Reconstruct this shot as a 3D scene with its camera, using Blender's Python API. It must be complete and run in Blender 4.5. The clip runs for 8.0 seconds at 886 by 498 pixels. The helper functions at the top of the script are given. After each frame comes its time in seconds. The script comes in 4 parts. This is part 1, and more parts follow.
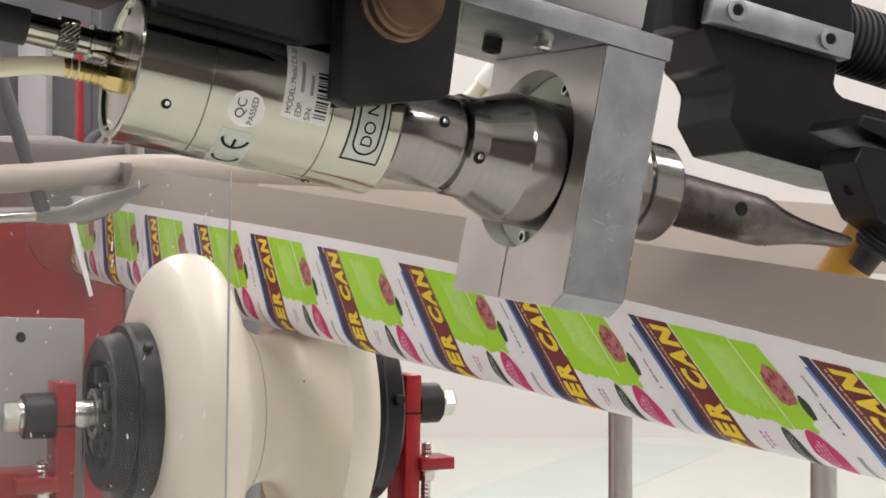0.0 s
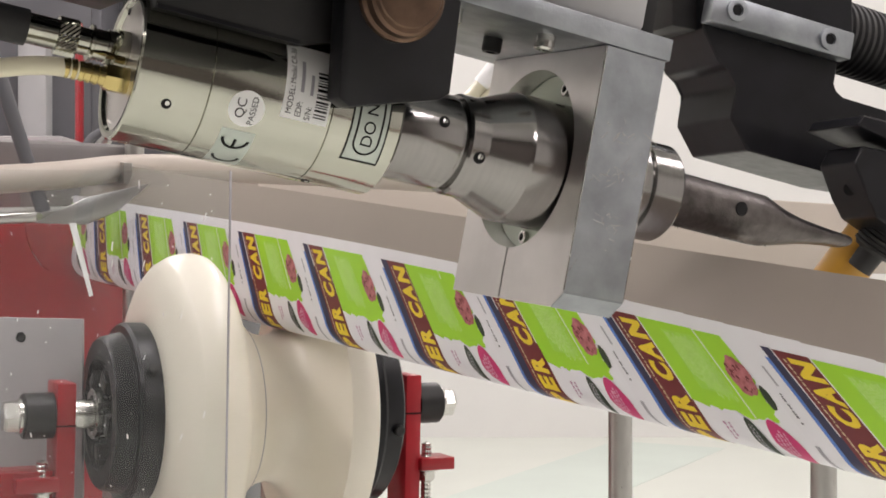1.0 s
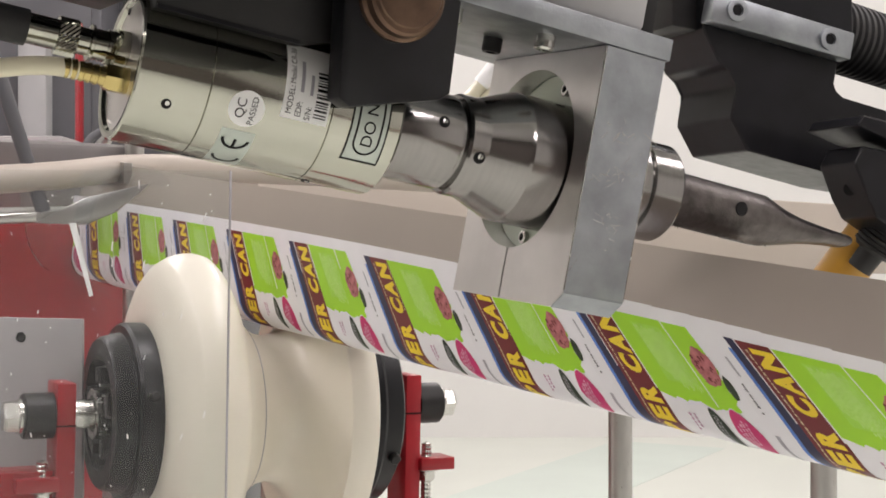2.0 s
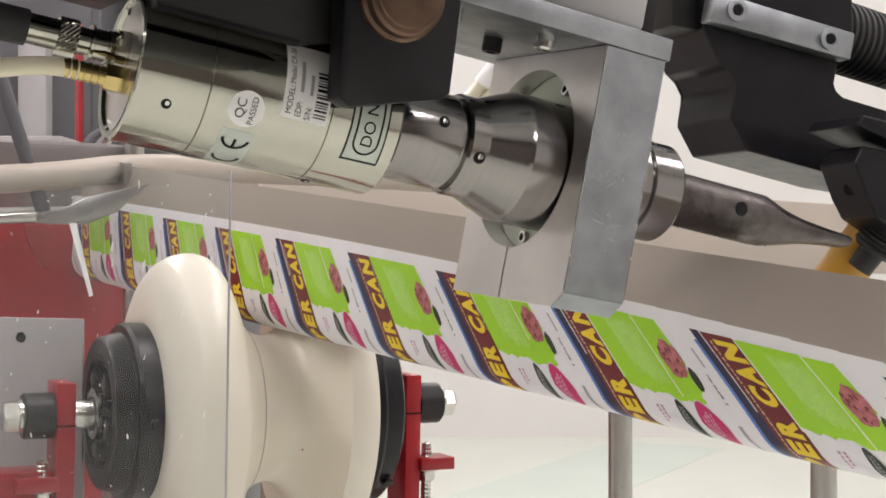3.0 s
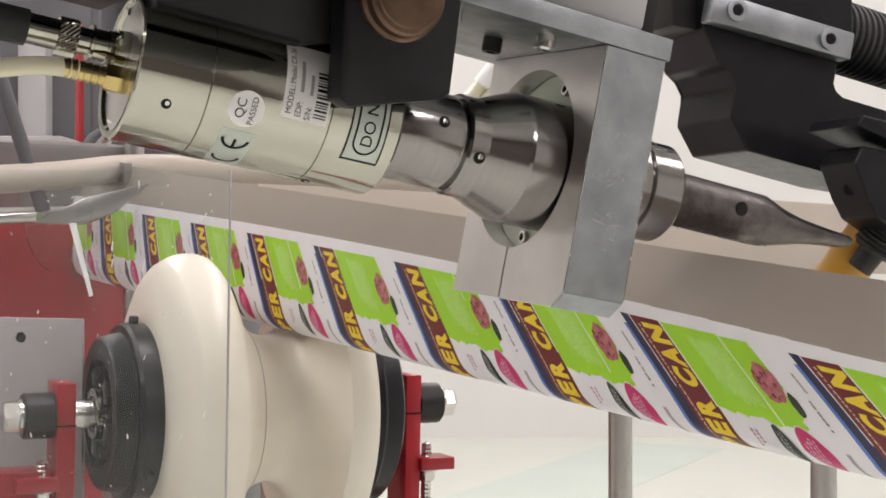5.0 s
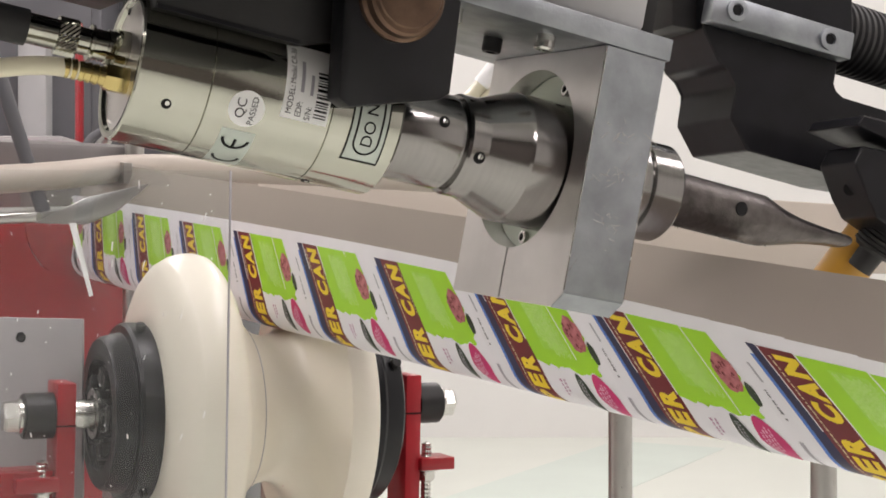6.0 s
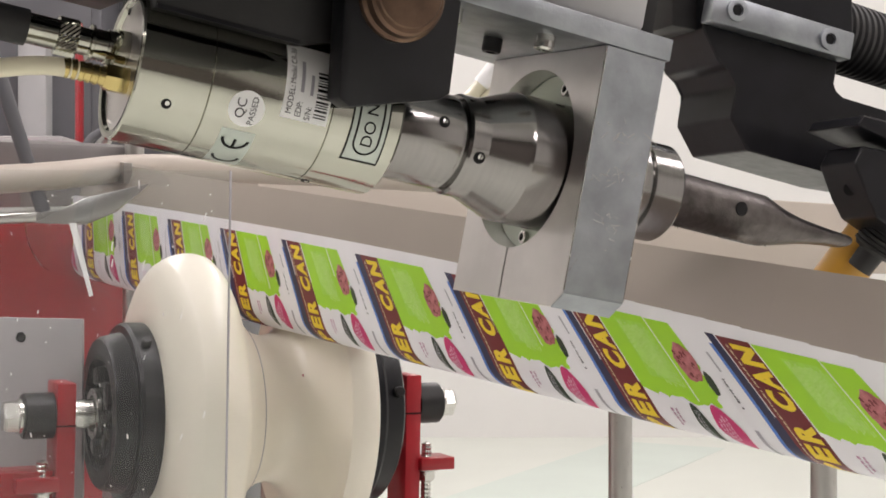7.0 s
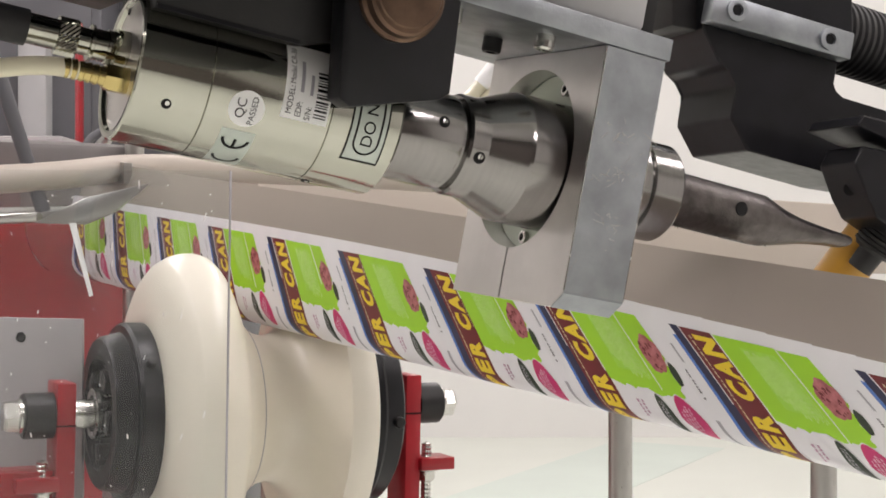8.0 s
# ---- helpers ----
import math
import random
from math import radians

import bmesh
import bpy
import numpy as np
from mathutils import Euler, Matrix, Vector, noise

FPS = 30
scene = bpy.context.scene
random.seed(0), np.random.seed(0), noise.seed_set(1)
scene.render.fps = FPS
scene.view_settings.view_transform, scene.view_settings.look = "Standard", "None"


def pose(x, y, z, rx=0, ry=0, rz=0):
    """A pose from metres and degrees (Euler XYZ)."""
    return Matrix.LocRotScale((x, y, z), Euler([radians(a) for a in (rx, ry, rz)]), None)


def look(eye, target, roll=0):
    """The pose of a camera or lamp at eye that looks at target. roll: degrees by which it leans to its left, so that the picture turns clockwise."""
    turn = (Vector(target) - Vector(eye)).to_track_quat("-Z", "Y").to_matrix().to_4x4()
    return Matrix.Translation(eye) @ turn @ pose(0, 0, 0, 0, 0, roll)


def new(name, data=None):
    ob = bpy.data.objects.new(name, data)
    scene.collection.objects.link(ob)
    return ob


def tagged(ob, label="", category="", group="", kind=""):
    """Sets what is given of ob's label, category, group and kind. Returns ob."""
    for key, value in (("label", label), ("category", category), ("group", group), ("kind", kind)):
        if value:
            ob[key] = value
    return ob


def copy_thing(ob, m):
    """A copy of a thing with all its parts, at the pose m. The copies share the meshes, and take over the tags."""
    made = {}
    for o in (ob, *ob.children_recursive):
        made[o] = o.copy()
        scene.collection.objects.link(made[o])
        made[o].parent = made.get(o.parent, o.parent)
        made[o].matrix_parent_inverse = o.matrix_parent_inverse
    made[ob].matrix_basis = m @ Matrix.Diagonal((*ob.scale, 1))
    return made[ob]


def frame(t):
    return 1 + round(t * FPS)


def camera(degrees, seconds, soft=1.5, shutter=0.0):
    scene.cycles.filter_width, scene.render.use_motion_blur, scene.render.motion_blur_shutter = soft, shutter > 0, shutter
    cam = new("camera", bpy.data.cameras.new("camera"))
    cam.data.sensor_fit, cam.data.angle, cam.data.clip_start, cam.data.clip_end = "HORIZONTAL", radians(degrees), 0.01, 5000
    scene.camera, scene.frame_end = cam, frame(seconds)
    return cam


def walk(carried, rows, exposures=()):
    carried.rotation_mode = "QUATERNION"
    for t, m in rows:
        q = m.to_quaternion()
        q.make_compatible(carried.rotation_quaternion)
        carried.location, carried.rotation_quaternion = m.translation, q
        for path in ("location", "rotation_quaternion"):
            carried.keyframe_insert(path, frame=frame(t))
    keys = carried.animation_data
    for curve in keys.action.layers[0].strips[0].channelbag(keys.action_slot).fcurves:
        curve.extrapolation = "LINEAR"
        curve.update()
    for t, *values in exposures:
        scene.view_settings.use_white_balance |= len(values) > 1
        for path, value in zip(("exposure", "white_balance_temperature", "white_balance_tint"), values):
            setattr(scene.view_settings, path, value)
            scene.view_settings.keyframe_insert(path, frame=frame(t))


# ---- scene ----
cam = camera(34.83, 8.0, soft=1.75)
CAM = look((0, 0, 1.2), (0, 1, 1.2))
walk(cam, [(0.0, CAM), (8.0, CAM)])

# ---- light ----
world = bpy.data.worlds.new("hall_light")
world.use_nodes = True
scene.world = world
wn = world.node_tree
sky = wn.nodes.new("ShaderNodeTexSky")
sky.sky_type, sky.sun_disc = "NISHITA", False
sky.sun_elevation, sky.sun_rotation = radians(50), radians(30)
wn.links.new(sky.outputs[0], wn.nodes["Background"].inputs[0])
wn.nodes["Background"].inputs[1].default_value = 0.05
scene.view_settings.exposure = 0.0


def area(name, m, sx, sy, power, colour):
    l = bpy.data.lights.new(name, "AREA")
    l.shape, l.size, l.size_y, l.energy, l.color = "RECTANGLE", sx, sy, power, colour
    ob = new(name, l)
    ob.matrix_world = m
    return ob


# ---- materials ----
def mat(name, col, rough=0.5, metal=0.0, var=0.15, scale=30.0, bump=0.0, bscale=200.0, spec=0.5, col2=None,
        stretch=(1, 1, 1), coat=0.0, rvar=0.0, aniso=0.0):
    m = bpy.data.materials.new(name)
    m.use_nodes = True
    nt = m.node_tree
    b = nt.nodes["Principled BSDF"]
    b.inputs["Roughness"].default_value = rough
    b.inputs["Metallic"].default_value = metal
    b.inputs["Specular IOR Level"].default_value = spec
    b.inputs["Coat Weight"].default_value = coat
    b.inputs["Anisotropic"].default_value = aniso
    tc = nt.nodes.new("ShaderNodeTexCoord")
    mp = nt.nodes.new("ShaderNodeMapping")
    mp.inputs["Scale"].default_value = stretch
    nt.links.new(tc.outputs["Object"], mp.inputs[0])
    n1 = nt.nodes.new("ShaderNodeTexNoise")
    n1.inputs["Scale"].default_value, n1.inputs["Detail"].default_value = scale, 6
    nt.links.new(mp.outputs[0], n1.inputs["Vector"])
    ramp = nt.nodes.new("ShaderNodeValToRGB")
    c2 = col2 or tuple(c * (1 - var) for c in col)
    ramp.color_ramp.elements[0].position, ramp.color_ramp.elements[1].position = 0.3, 0.7
    ramp.color_ramp.elements[0].color, ramp.color_ramp.elements[1].color = (*c2, 1), (*col, 1)
    nt.links.new(n1.outputs["Fac"], ramp.inputs[0])
    nt.links.new(ramp.outputs[0], b.inputs["Base Color"])
    if rvar:
        mr = nt.nodes.new("ShaderNodeMapRange")
        mr.inputs[3].default_value, mr.inputs[4].default_value = max(0.02, rough - rvar), rough + rvar
        n3 = nt.nodes.new("ShaderNodeTexNoise")
        n3.inputs["Scale"].default_value, n3.inputs["Detail"].default_value = scale * 2.7, 4
        nt.links.new(mp.outputs[0], n3.inputs["Vector"])
        nt.links.new(n3.outputs["Fac"], mr.inputs[0])
        nt.links.new(mr.outputs[0], b.inputs["Roughness"])
    if bump:
        n2 = nt.nodes.new("ShaderNodeTexNoise")
        n2.inputs["Scale"].default_value, n2.inputs["Detail"].default_value = bscale, 4
        nt.links.new(mp.outputs[0], n2.inputs["Vector"])
        bp = nt.nodes.new("ShaderNodeBump")
        bp.inputs["Strength"].default_value, bp.inputs["Distance"].default_value = bump, 0.001
        nt.links.new(n2.outputs["Fac"], bp.inputs["Height"])
        nt.links.new(bp.outputs[0], b.inputs["Normal"])
    return m


M_NICKEL = mat("polished_nickel", (0.455, 0.455, 0.395), 0.08, 1.0, 0.05, 60, 0.02, 900, rvar=0.03)
M_TURNED = mat("turned_steel", (0.29, 0.28, 0.27), 0.16, 1.0, 0.10, 40, 0.03, 500, stretch=(10, 1, 1), rvar=0.05)
tan = M_TURNED.node_tree.nodes.new("ShaderNodeTangent")
tan.direction_type, tan.axis = "RADIAL", "X"
shade = [n for n in M_TURNED.node_tree.nodes if n.type == "BSDF_PRINCIPLED"][0]
shade.inputs["Anisotropic"].default_value = 0.75
shade.inputs["Anisotropic Rotation"].default_value = 0.25
M_TURNED.node_tree.links.new(tan.outputs[0], shade.inputs["Tangent"])
# darker cool and lighter warm aluminium, both used on the clamp bracket
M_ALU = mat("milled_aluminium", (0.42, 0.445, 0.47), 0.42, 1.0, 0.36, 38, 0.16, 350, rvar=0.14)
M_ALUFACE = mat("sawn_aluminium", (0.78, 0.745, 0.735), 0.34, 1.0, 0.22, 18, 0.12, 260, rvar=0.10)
M_GREYPAINT = mat("grey_paint", (0.42, 0.42, 0.42), 0.4, 0.0, 0.08, 12, 0.03, 300)
M_HORN = mat("worn_titanium", (0.15, 0.135, 0.13), 0.38, 1.0, 0.5, 90, 0.6, 260, rvar=0.14)
M_BLACK = mat("black_anodised", (0.0095, 0.0095, 0.012), 0.34, 0.0, 0.5, 35, 0.03, 300, spec=0.28, rvar=0.08)
M_BLACKWORN = mat("black_oxide_worn", (0.016, 0.015, 0.0155), 0.42, 0.0, 0.5, 28, 0.03, 220, spec=0.35)
M_RUBBER = mat("black_rubber", (0.022, 0.022, 0.022), 0.6, 0.0, 0.3, 60, 0.1, 400)
M_BRONZE = mat("browned_steel", (0.21, 0.135, 0.09), 0.42, 0.85, 0.5, 55, 0.25, 180, col2=(0.08, 0.05, 0.036), rvar=0.12)
M_CREAM = mat("cream_nylon", (0.86, 0.81, 0.70), 0.28, 0.0, 0.07, 14, 0.04, 200, spec=0.5)
M_RED = mat("red_enamel", (0.36, 0.012, 0.020), 0.34, 0.0, 0.25, 20, 0.05, 120, spec=0.5)
M_STEEL = mat("zinc_steel", (0.62, 0.61, 0.58), 0.25, 1.0, 0.15, 60, 0.08, 400, rvar=0.08)
M_STAINLESS = mat("brushed_stainless", (0.52, 0.51, 0.49), 0.30, 1.0, 0.1, 20, 0.08, 300, stretch=(1, 1, 6), rvar=0.06)
M_PLATE = mat("grey_plate", (0.42, 0.40, 0.40), 0.45, 0.3, 0.12, 14, 0.05, 200)
M_HOOD = mat("dull_grey_sheet", (0.20, 0.185, 0.18), 0.5, 0.2, 0.25, 9, 0.03, 120)
M_BRASS = mat("brass", (0.58, 0.47, 0.20), 0.26, 1.0, 0.2, 60, 0.06, 300)
M_HOSE = mat("milky_hose", (0.74, 0.70, 0.52), 0.3, 0.0, 0.1, 40, coat=0.3)
M_YELLOW = mat("amber_plastic", (0.55, 0.29, 0.035), 0.35, 0.0, 0.12, 30)
M_FILM = mat("white_film", (0.84, 0.83, 0.87), 0.32, 0.0, 0.05, 20, 0.03, 60)
M_BACK = mat("beige_film_back", (0.34, 0.30, 0.255), 0.42, 0.0, 0.06, 8, 0.06, 40)
M_NAVY = mat("navy_ink", (0.030, 0.032, 0.085), 0.42, 0.0, 0.2, 40, spec=0.4)
M_BLUE = mat("blue_ink", (0.10, 0.22, 0.62), 0.42, 0.0, 0.1, 40, spec=0.4)
M_MAROON = mat("maroon_ink", (0.17, 0.018, 0.025), 0.36, 0.0, 0.15, 40, spec=0.4)
M_INKYEL = mat("yellow_ink", (0.86, 0.64, 0.035), 0.42, 0.0, 0.05, 40, spec=0.4)
M_GREEN = mat("green_ink", (0.37, 0.71, 0.030), 0.36, 0.0, 0.06, 40, spec=0.4)
M_PALEGREEN = mat("pale_green_ink", (0.58, 0.83, 0.30), 0.42, 0.0, 0.1, 90, spec=0.4)
M_PALEFIELD = mat("light_green_ink", (0.41, 0.76, 0.085), 0.42, 0.0, 0.12, 160, spec=0.4)
M_PINK = mat("magenta_ink", (0.60, 0.035, 0.17), 0.42, 0.0, 0.1, 60, spec=0.4)
M_MEAT = mat("meat_print", (0.56, 0.20, 0.22), 0.36, 0.0, 0.3, 240, col2=(0.34, 0.09, 0.10), spec=0.4)
M_DKGREEN = mat("dark_green_ink", (0.035, 0.055, 0.035), 0.42, 0.0, 0.2, 90, spec=0.4)
M_PALEPINK = mat("pale_pink_ink", (0.80, 0.45, 0.58), 0.42, 0.0, 0.1, 90, spec=0.4)
M_PINKMARK = mat("dull_magenta_ink", (0.55, 0.30, 0.45), 0.42, 0.0, 0.2, 90, spec=0.4)
M_CREAMINK = mat("pale_yellow_ink", (0.75, 0.62, 0.40), 0.42, 0.0, 0.2, 200, spec=0.4)
M_DKINK = mat("dark_grey_ink", (0.13, 0.12, 0.14), 0.42, 0.0, 0.2, 90, spec=0.4)
M_GREYINK = mat("grey_ink", (0.42, 0.41, 0.45), 0.42, 0.0, 0.1, 90, spec=0.4)
M_STICKER = mat("white_sticker", (0.93, 0.93, 0.92), 0.4, 0.0, 0.04, 30)
M_SILVERSTICKER = mat("silver_sticker", (0.50, 0.55, 0.50), 0.4, 0.5, 0.06, 30)
M_INK = mat("black_ink", (0.010, 0.010, 0.010), 0.6, 0.0, 0.1, 30, spec=0.2)
M_WALL = mat("white_wall_paint", (0.80, 0.79, 0.77), 0.6, 0.0, 0.04, 2, 0.02, 60)
M_FLOOR = mat("pale_epoxy_floor", (0.73, 0.755, 0.69), 0.35, 0.0, 0.05, 1.5, 0.02, 30)
M_TEAL = mat("teal_floor_paint", (0.67, 0.745, 0.685), 0.4, 0.0, 0.06, 2)
M_BEIGE = mat("beige_panel", (0.44, 0.39, 0.335), 0.5, 0.0, 0.07, 4, 0.02, 60)
M_SOUTH = mat("brown_grey_wall", (0.15, 0.13, 0.12), 0.6, 0.0, 0.2, 1.2, 0.02, 60)
M_CEIL = mat("ceiling_paint", (0.78, 0.78, 0.76), 0.7, 0.0, 0.04, 2)
M_DARKGREY = mat("dark_grey_paint", (0.10, 0.10, 0.11), 0.5, 0.0, 0.2, 8)
M_GREEN_TINT = mat("pale_green_cap", (0.50, 0.55, 0.46), 0.4, 0.3, 0.06, 20)

M_PLEXI = bpy.data.materials.new("clear_acrylic")
M_PLEXI.use_nodes = True
_nt = M_PLEXI.node_tree
_b = _nt.nodes["Principled BSDF"]
_b.inputs["Base Color"].default_value = (0.90, 0.92, 0.92, 1)
_b.inputs["Roughness"].default_value = 0.08
_t = _nt.nodes.new("ShaderNodeBsdfTransparent")
_t.inputs[0].default_value = (0.97, 0.98, 0.98, 1)
_x = _nt.nodes.new("ShaderNodeMixShader")
_n = _nt.nodes.new("ShaderNodeTexNoise")
_n.inputs["Scale"].default_value, _n.inputs["Detail"].default_value = 6, 8
_m = _nt.nodes.new("ShaderNodeMapRange")
_m.inputs[3].default_value, _m.inputs[4].default_value = 0.012, 0.065
_nt.links.new(_n.outputs["Fac"], _m.inputs[0])
_nt.links.new(_m.outputs[0], _x.inputs[0])
_nt.links.new(_t.outputs[0], _x.inputs[1])
_nt.links.new(_b.outputs[0], _x.inputs[2])
_nt.links.new(_x.outputs[0], _nt.nodes["Material Output"].inputs[0])


# ---- mesh helpers ----
def part(name, bm, material, parent=None, label="", m=None, smooth=True, kind="", sharp=32):
    me = bpy.data.meshes.new(name)
    bmesh.ops.recalc_face_normals(bm, faces=bm.faces)
    if smooth:
        for f in bm.faces:
            f.smooth = True
        for e in bm.edges:
            if len(e.link_faces) == 2 and e.calc_face_angle(0) > radians(sharp):
                e.smooth = False
    bm.to_mesh(me)
    bm.free()
    me.materials.append(material)
    ob = new(name, me)
    if m is not None:
        ob.matrix_basis = m
    if parent is not None:
        ob.parent = parent
    return tagged(ob, label=label, kind=kind)


def thing(name, label, category, m=None, group="", kind=""):
    ob = new(name)
    ob.empty_display_size = 0.02
    if m is not None:
        ob.matrix_basis = m
    return tagged(ob, label, category, group, kind)


def lathe(profile, n=64, bm=None, x0=0.0, y0=0.0, z0=0.0):
    """A solid of revolution round the x axis from (x, r) pairs."""
    bm = bm or bmesh.new()
    rings = []
    for x, r in profile:
        if r < 1e-6:
            rings.append([bm.verts.new((x0 + x, y0, z0))])
        else:
            rings.append([bm.verts.new((x0 + x, y0 + r * math.cos(2 * math.pi * i / n), z0 + r * math.sin(2 * math.pi * i / n))) for i in range(n)])
    for a, b in zip(rings, rings[1:]):
        for i in range(n):
            j = (i + 1) % n
            if len(a) == 1 and len(b) == 1:
                continue
            if len(a) == 1:
                bm.faces.new((a[0], b[i], b[j]))
            elif len(b) == 1:
                bm.faces.new((a[i], a[j], b[0]))
            else:
                bm.faces.new((a[i], a[j], b[j], b[i]))
    return bm


def box(x0, x1, y0, y1, z0, z1, bev=0.0, bm=None, seg=2):
    bm = bm or bmesh.new()
    v = [bm.verts.new(p) for p in ((x0, y0, z0), (x1, y0, z0), (x1, y1, z0), (x0, y1, z0), (x0, y0, z1), (x1, y0, z1), (x1, y1, z1), (x0, y1, z1))]
    fs = [bm.faces.new([v[i] for i in q]) for q in ((0, 3, 2, 1), (4, 5, 6, 7), (0, 1, 5, 4), (1, 2, 6, 5), (2, 3, 7, 6), (3, 0, 4, 7))]
    if bev:
        es = list({e for f in fs for e in f.edges})
        bmesh.ops.bevel(bm, geom=es, offset=bev, segments=seg, affect="EDGES", profile=0.5)
    return bm


def prism(outline, y0, y1, bev=0.0, bm=None):
    """An outline in x, z pushed from y0 to y1."""
    bm = bm or bmesh.new()
    a = [bm.verts.new((x, y0, z)) for x, z in outline]
    b = [bm.verts.new((x, y1, z)) for x, z in outline]
    fs = [bm.faces.new(a), bm.faces.new(b[::-1])]
    n = len(a)
    for i in range(n):
        fs.append(bm.faces.new((a[i], b[i], b[(i + 1) % n], a[(i + 1) % n])))
    if bev:
        es = list({e for f in fs for e in f.edges})
        bmesh.ops.bevel(bm, geom=es, offset=bev, segments=2, affect="EDGES", profile=0.5)
    return bm


def hose(points, r, n=14, bm=None):
    """A round bar along a smooth line through the points."""
    bm = bm or bmesh.new()
    ps = [Vector(p) for p in points]
    line = []
    for i in range(len(ps) - 1):
        p0, p1, p2, p3 = ps[max(i - 1, 0)], ps[i], ps[i + 1], ps[min(i + 2, len(ps) - 1)]
        steps = 1 if len(ps) == 2 else 8
        for k in range(steps):
            t = k / steps
            line.append(0.5 * ((2 * p1) + (p2 - p0) * t + (2 * p0 - 5 * p1 + 4 * p2 - p3) * t * t + (3 * p1 - p0 - 3 * p2 + p3) * t ** 3))
    line.append(ps[-1])
    rings, side = [], None
    for i, p in enumerate(line):
        d = (line[min(i + 1, len(line) - 1)] - line[max(i - 1, 0)]).normalized()
        if side is None:
            side = d.orthogonal().normalized()
        side = (side - d * side.dot(d)).normalized()
        up = d.cross(side)
        rings.append([bm.verts.new(p + r * (side * math.cos(2 * math.pi * k / n) + up * math.sin(2 * math.pi * k / n))) for k in range(n)])
    for a, b in zip(rings, rings[1:]):
        for k in range(n):
            bm.faces.new((a[k], a[(k + 1) % n], b[(k + 1) % n], b[k]))
    bm.faces.new(rings[0][::-1])
    bm.faces.new(rings[-1])
    return bm


def basis(x, z, at):
    """A pose whose x axis runs along x and whose z axis leans towards z."""
    x, z = Vector(x).normalized(), Vector(z)
    y = z.cross(x).normalized()
    z = x.cross(y)
    m = Matrix((x, y, z)).transposed().to_4x4()
    m.translation = at
    return m


def cap_screw(name, parent, m, r, h, material=M_STEEL):
    """A socket head screw standing along +x of m."""
    s = part(name, lathe([(0, 0), (0, r), (h * 0.88, r), (h, r * 0.86), (h, r * 0.55), (h * 0.45, r * 0.50), (h * 0.45, 0)], 28), material, parent, m=m)
    part("socket", lathe([(h * 0.46, 0), (h * 0.47, r * 0.5), (h * 0.55, r * 0.52), (h * 0.5, 0)], 6), M_INK, s, "dark hexagonal socket")
    return s


def hex_head(r, h, bm=None, x0=0.0):
    return lathe([(x0, 0), (x0, r), (x0 + h * 0.8, r), (x0 + h, r * 0.85), (x0 + h, 0)], 6, bm)


# ---- hall ----
def slab(name, x0, x1, y0, y1, z0, z1, material, label, category):
    return tagged(part(name, box(x0, x1, y0, y1, z0, z1), material, smooth=False), label, category, kind="structure")


slab("floor", -6, 6, -5, 9.2, -0.1, 0, M_FLOOR, "pale glossy epoxy floor of the factory hall", "floor")
slab("wall_north", -6, 6, 9.0, 9.2, 0, 4.2, M_WALL, "plain white painted far wall", "wall")
slab("wall_south", -6, 6, -5.2, -5, 0, 4.2, M_SOUTH, "plain brown-grey wall behind the camera", "wall")
slab("wall_west", -6.2, -6, -5, 9, 0, 4.2, M_WALL, "plain white painted side wall", "wall")
slab("wall_east", 6, 6.2, -5, 9, 0, 4.2, M_WALL, "plain white painted side wall", "wall")
slab("ceiling", -6.2, 6.2, -5.2, 9.2, 4.2, 4.4, M_CEIL, "plain white ceiling", "ceiling")
fm = slab("floor_marking", -2.0, 2.0, -0.35, 0.35, 0.0, 0.0015, M_TEAL, "pale teal painted strip on the floor", "floor marking")
fm.matrix_basis = pose(0.45, 6.9, 0, 0, 0, 62)


def lamp_tube(x, y, yaw, w, l, power):
    t = thing("ceiling_light", "long white ceiling light panel, switched on", "ceiling light", pose(x, y, 4.14, 0, 0, yaw), "ceiling lights")
    part("housing", box(-w / 2 - 0.03, w / 2 + 0.03, -l / 2 - 0.03, l / 2 + 0.03, 0, 0.06, 0.005), M_GREYPAINT, t)
    part("diffuser", box(-w / 2, w / 2, -l / 2, l / 2, -0.012, 0.0), M_DIFF, t, "glowing white diffuser")
    area("ceiling_lamp", pose(x, y, 4.10, 0, 0, yaw), w, l, power, (1.0, 0.905, 0.935))


M_DIFF = bpy.data.materials.new("lamp_diffuser")
M_DIFF.use_nodes = True
M_DIFF.node_tree.nodes["Principled BSDF"].inputs["Emission Color"].default_value = (1, 0.96, 0.9, 1)
M_DIFF.node_tree.nodes["Principled BSDF"].inputs["Emission Strength"].default_value = 4.0
LAMP = 42
for lx in (-2.6, 0.4, 3.2):
    for ly in (-2.2, 1.2, 4.6, 7.4):
        lamp_tube(lx, ly, 0, 0.35, 2.2, LAMP * {-2.2: 1.5, 1.2: 0.9, 4.6: 0.62, 7.4: 0.5}[ly])

# ---- film line: straight, rising slightly as it leaves the camera ----
FILM = basis((-0.5540, 0.8284, 0.0828), (0, 0, 1), (0.2299, 0.7495, 1.0845))   # x along the film, +y towards the camera's side, z up
PERIOD = 0.1452
SPEED, FIRST = PERIOD / 0.8215, 0.0258 - 11 * PERIOD
CURL, TOP, BOW, SKEW = 0.026, 0.0689, 0.064, 0.6522
TWIST, MID = 38.0, [0.0]      # degrees of lean that a piece gains per metre along itself, round its middle


def near_lean(s):
    return 56.55 + 53.41 * s - 15.95 * s * abs(s) if s < 1.5 else 100.8


FAR_LEAN = 72.0


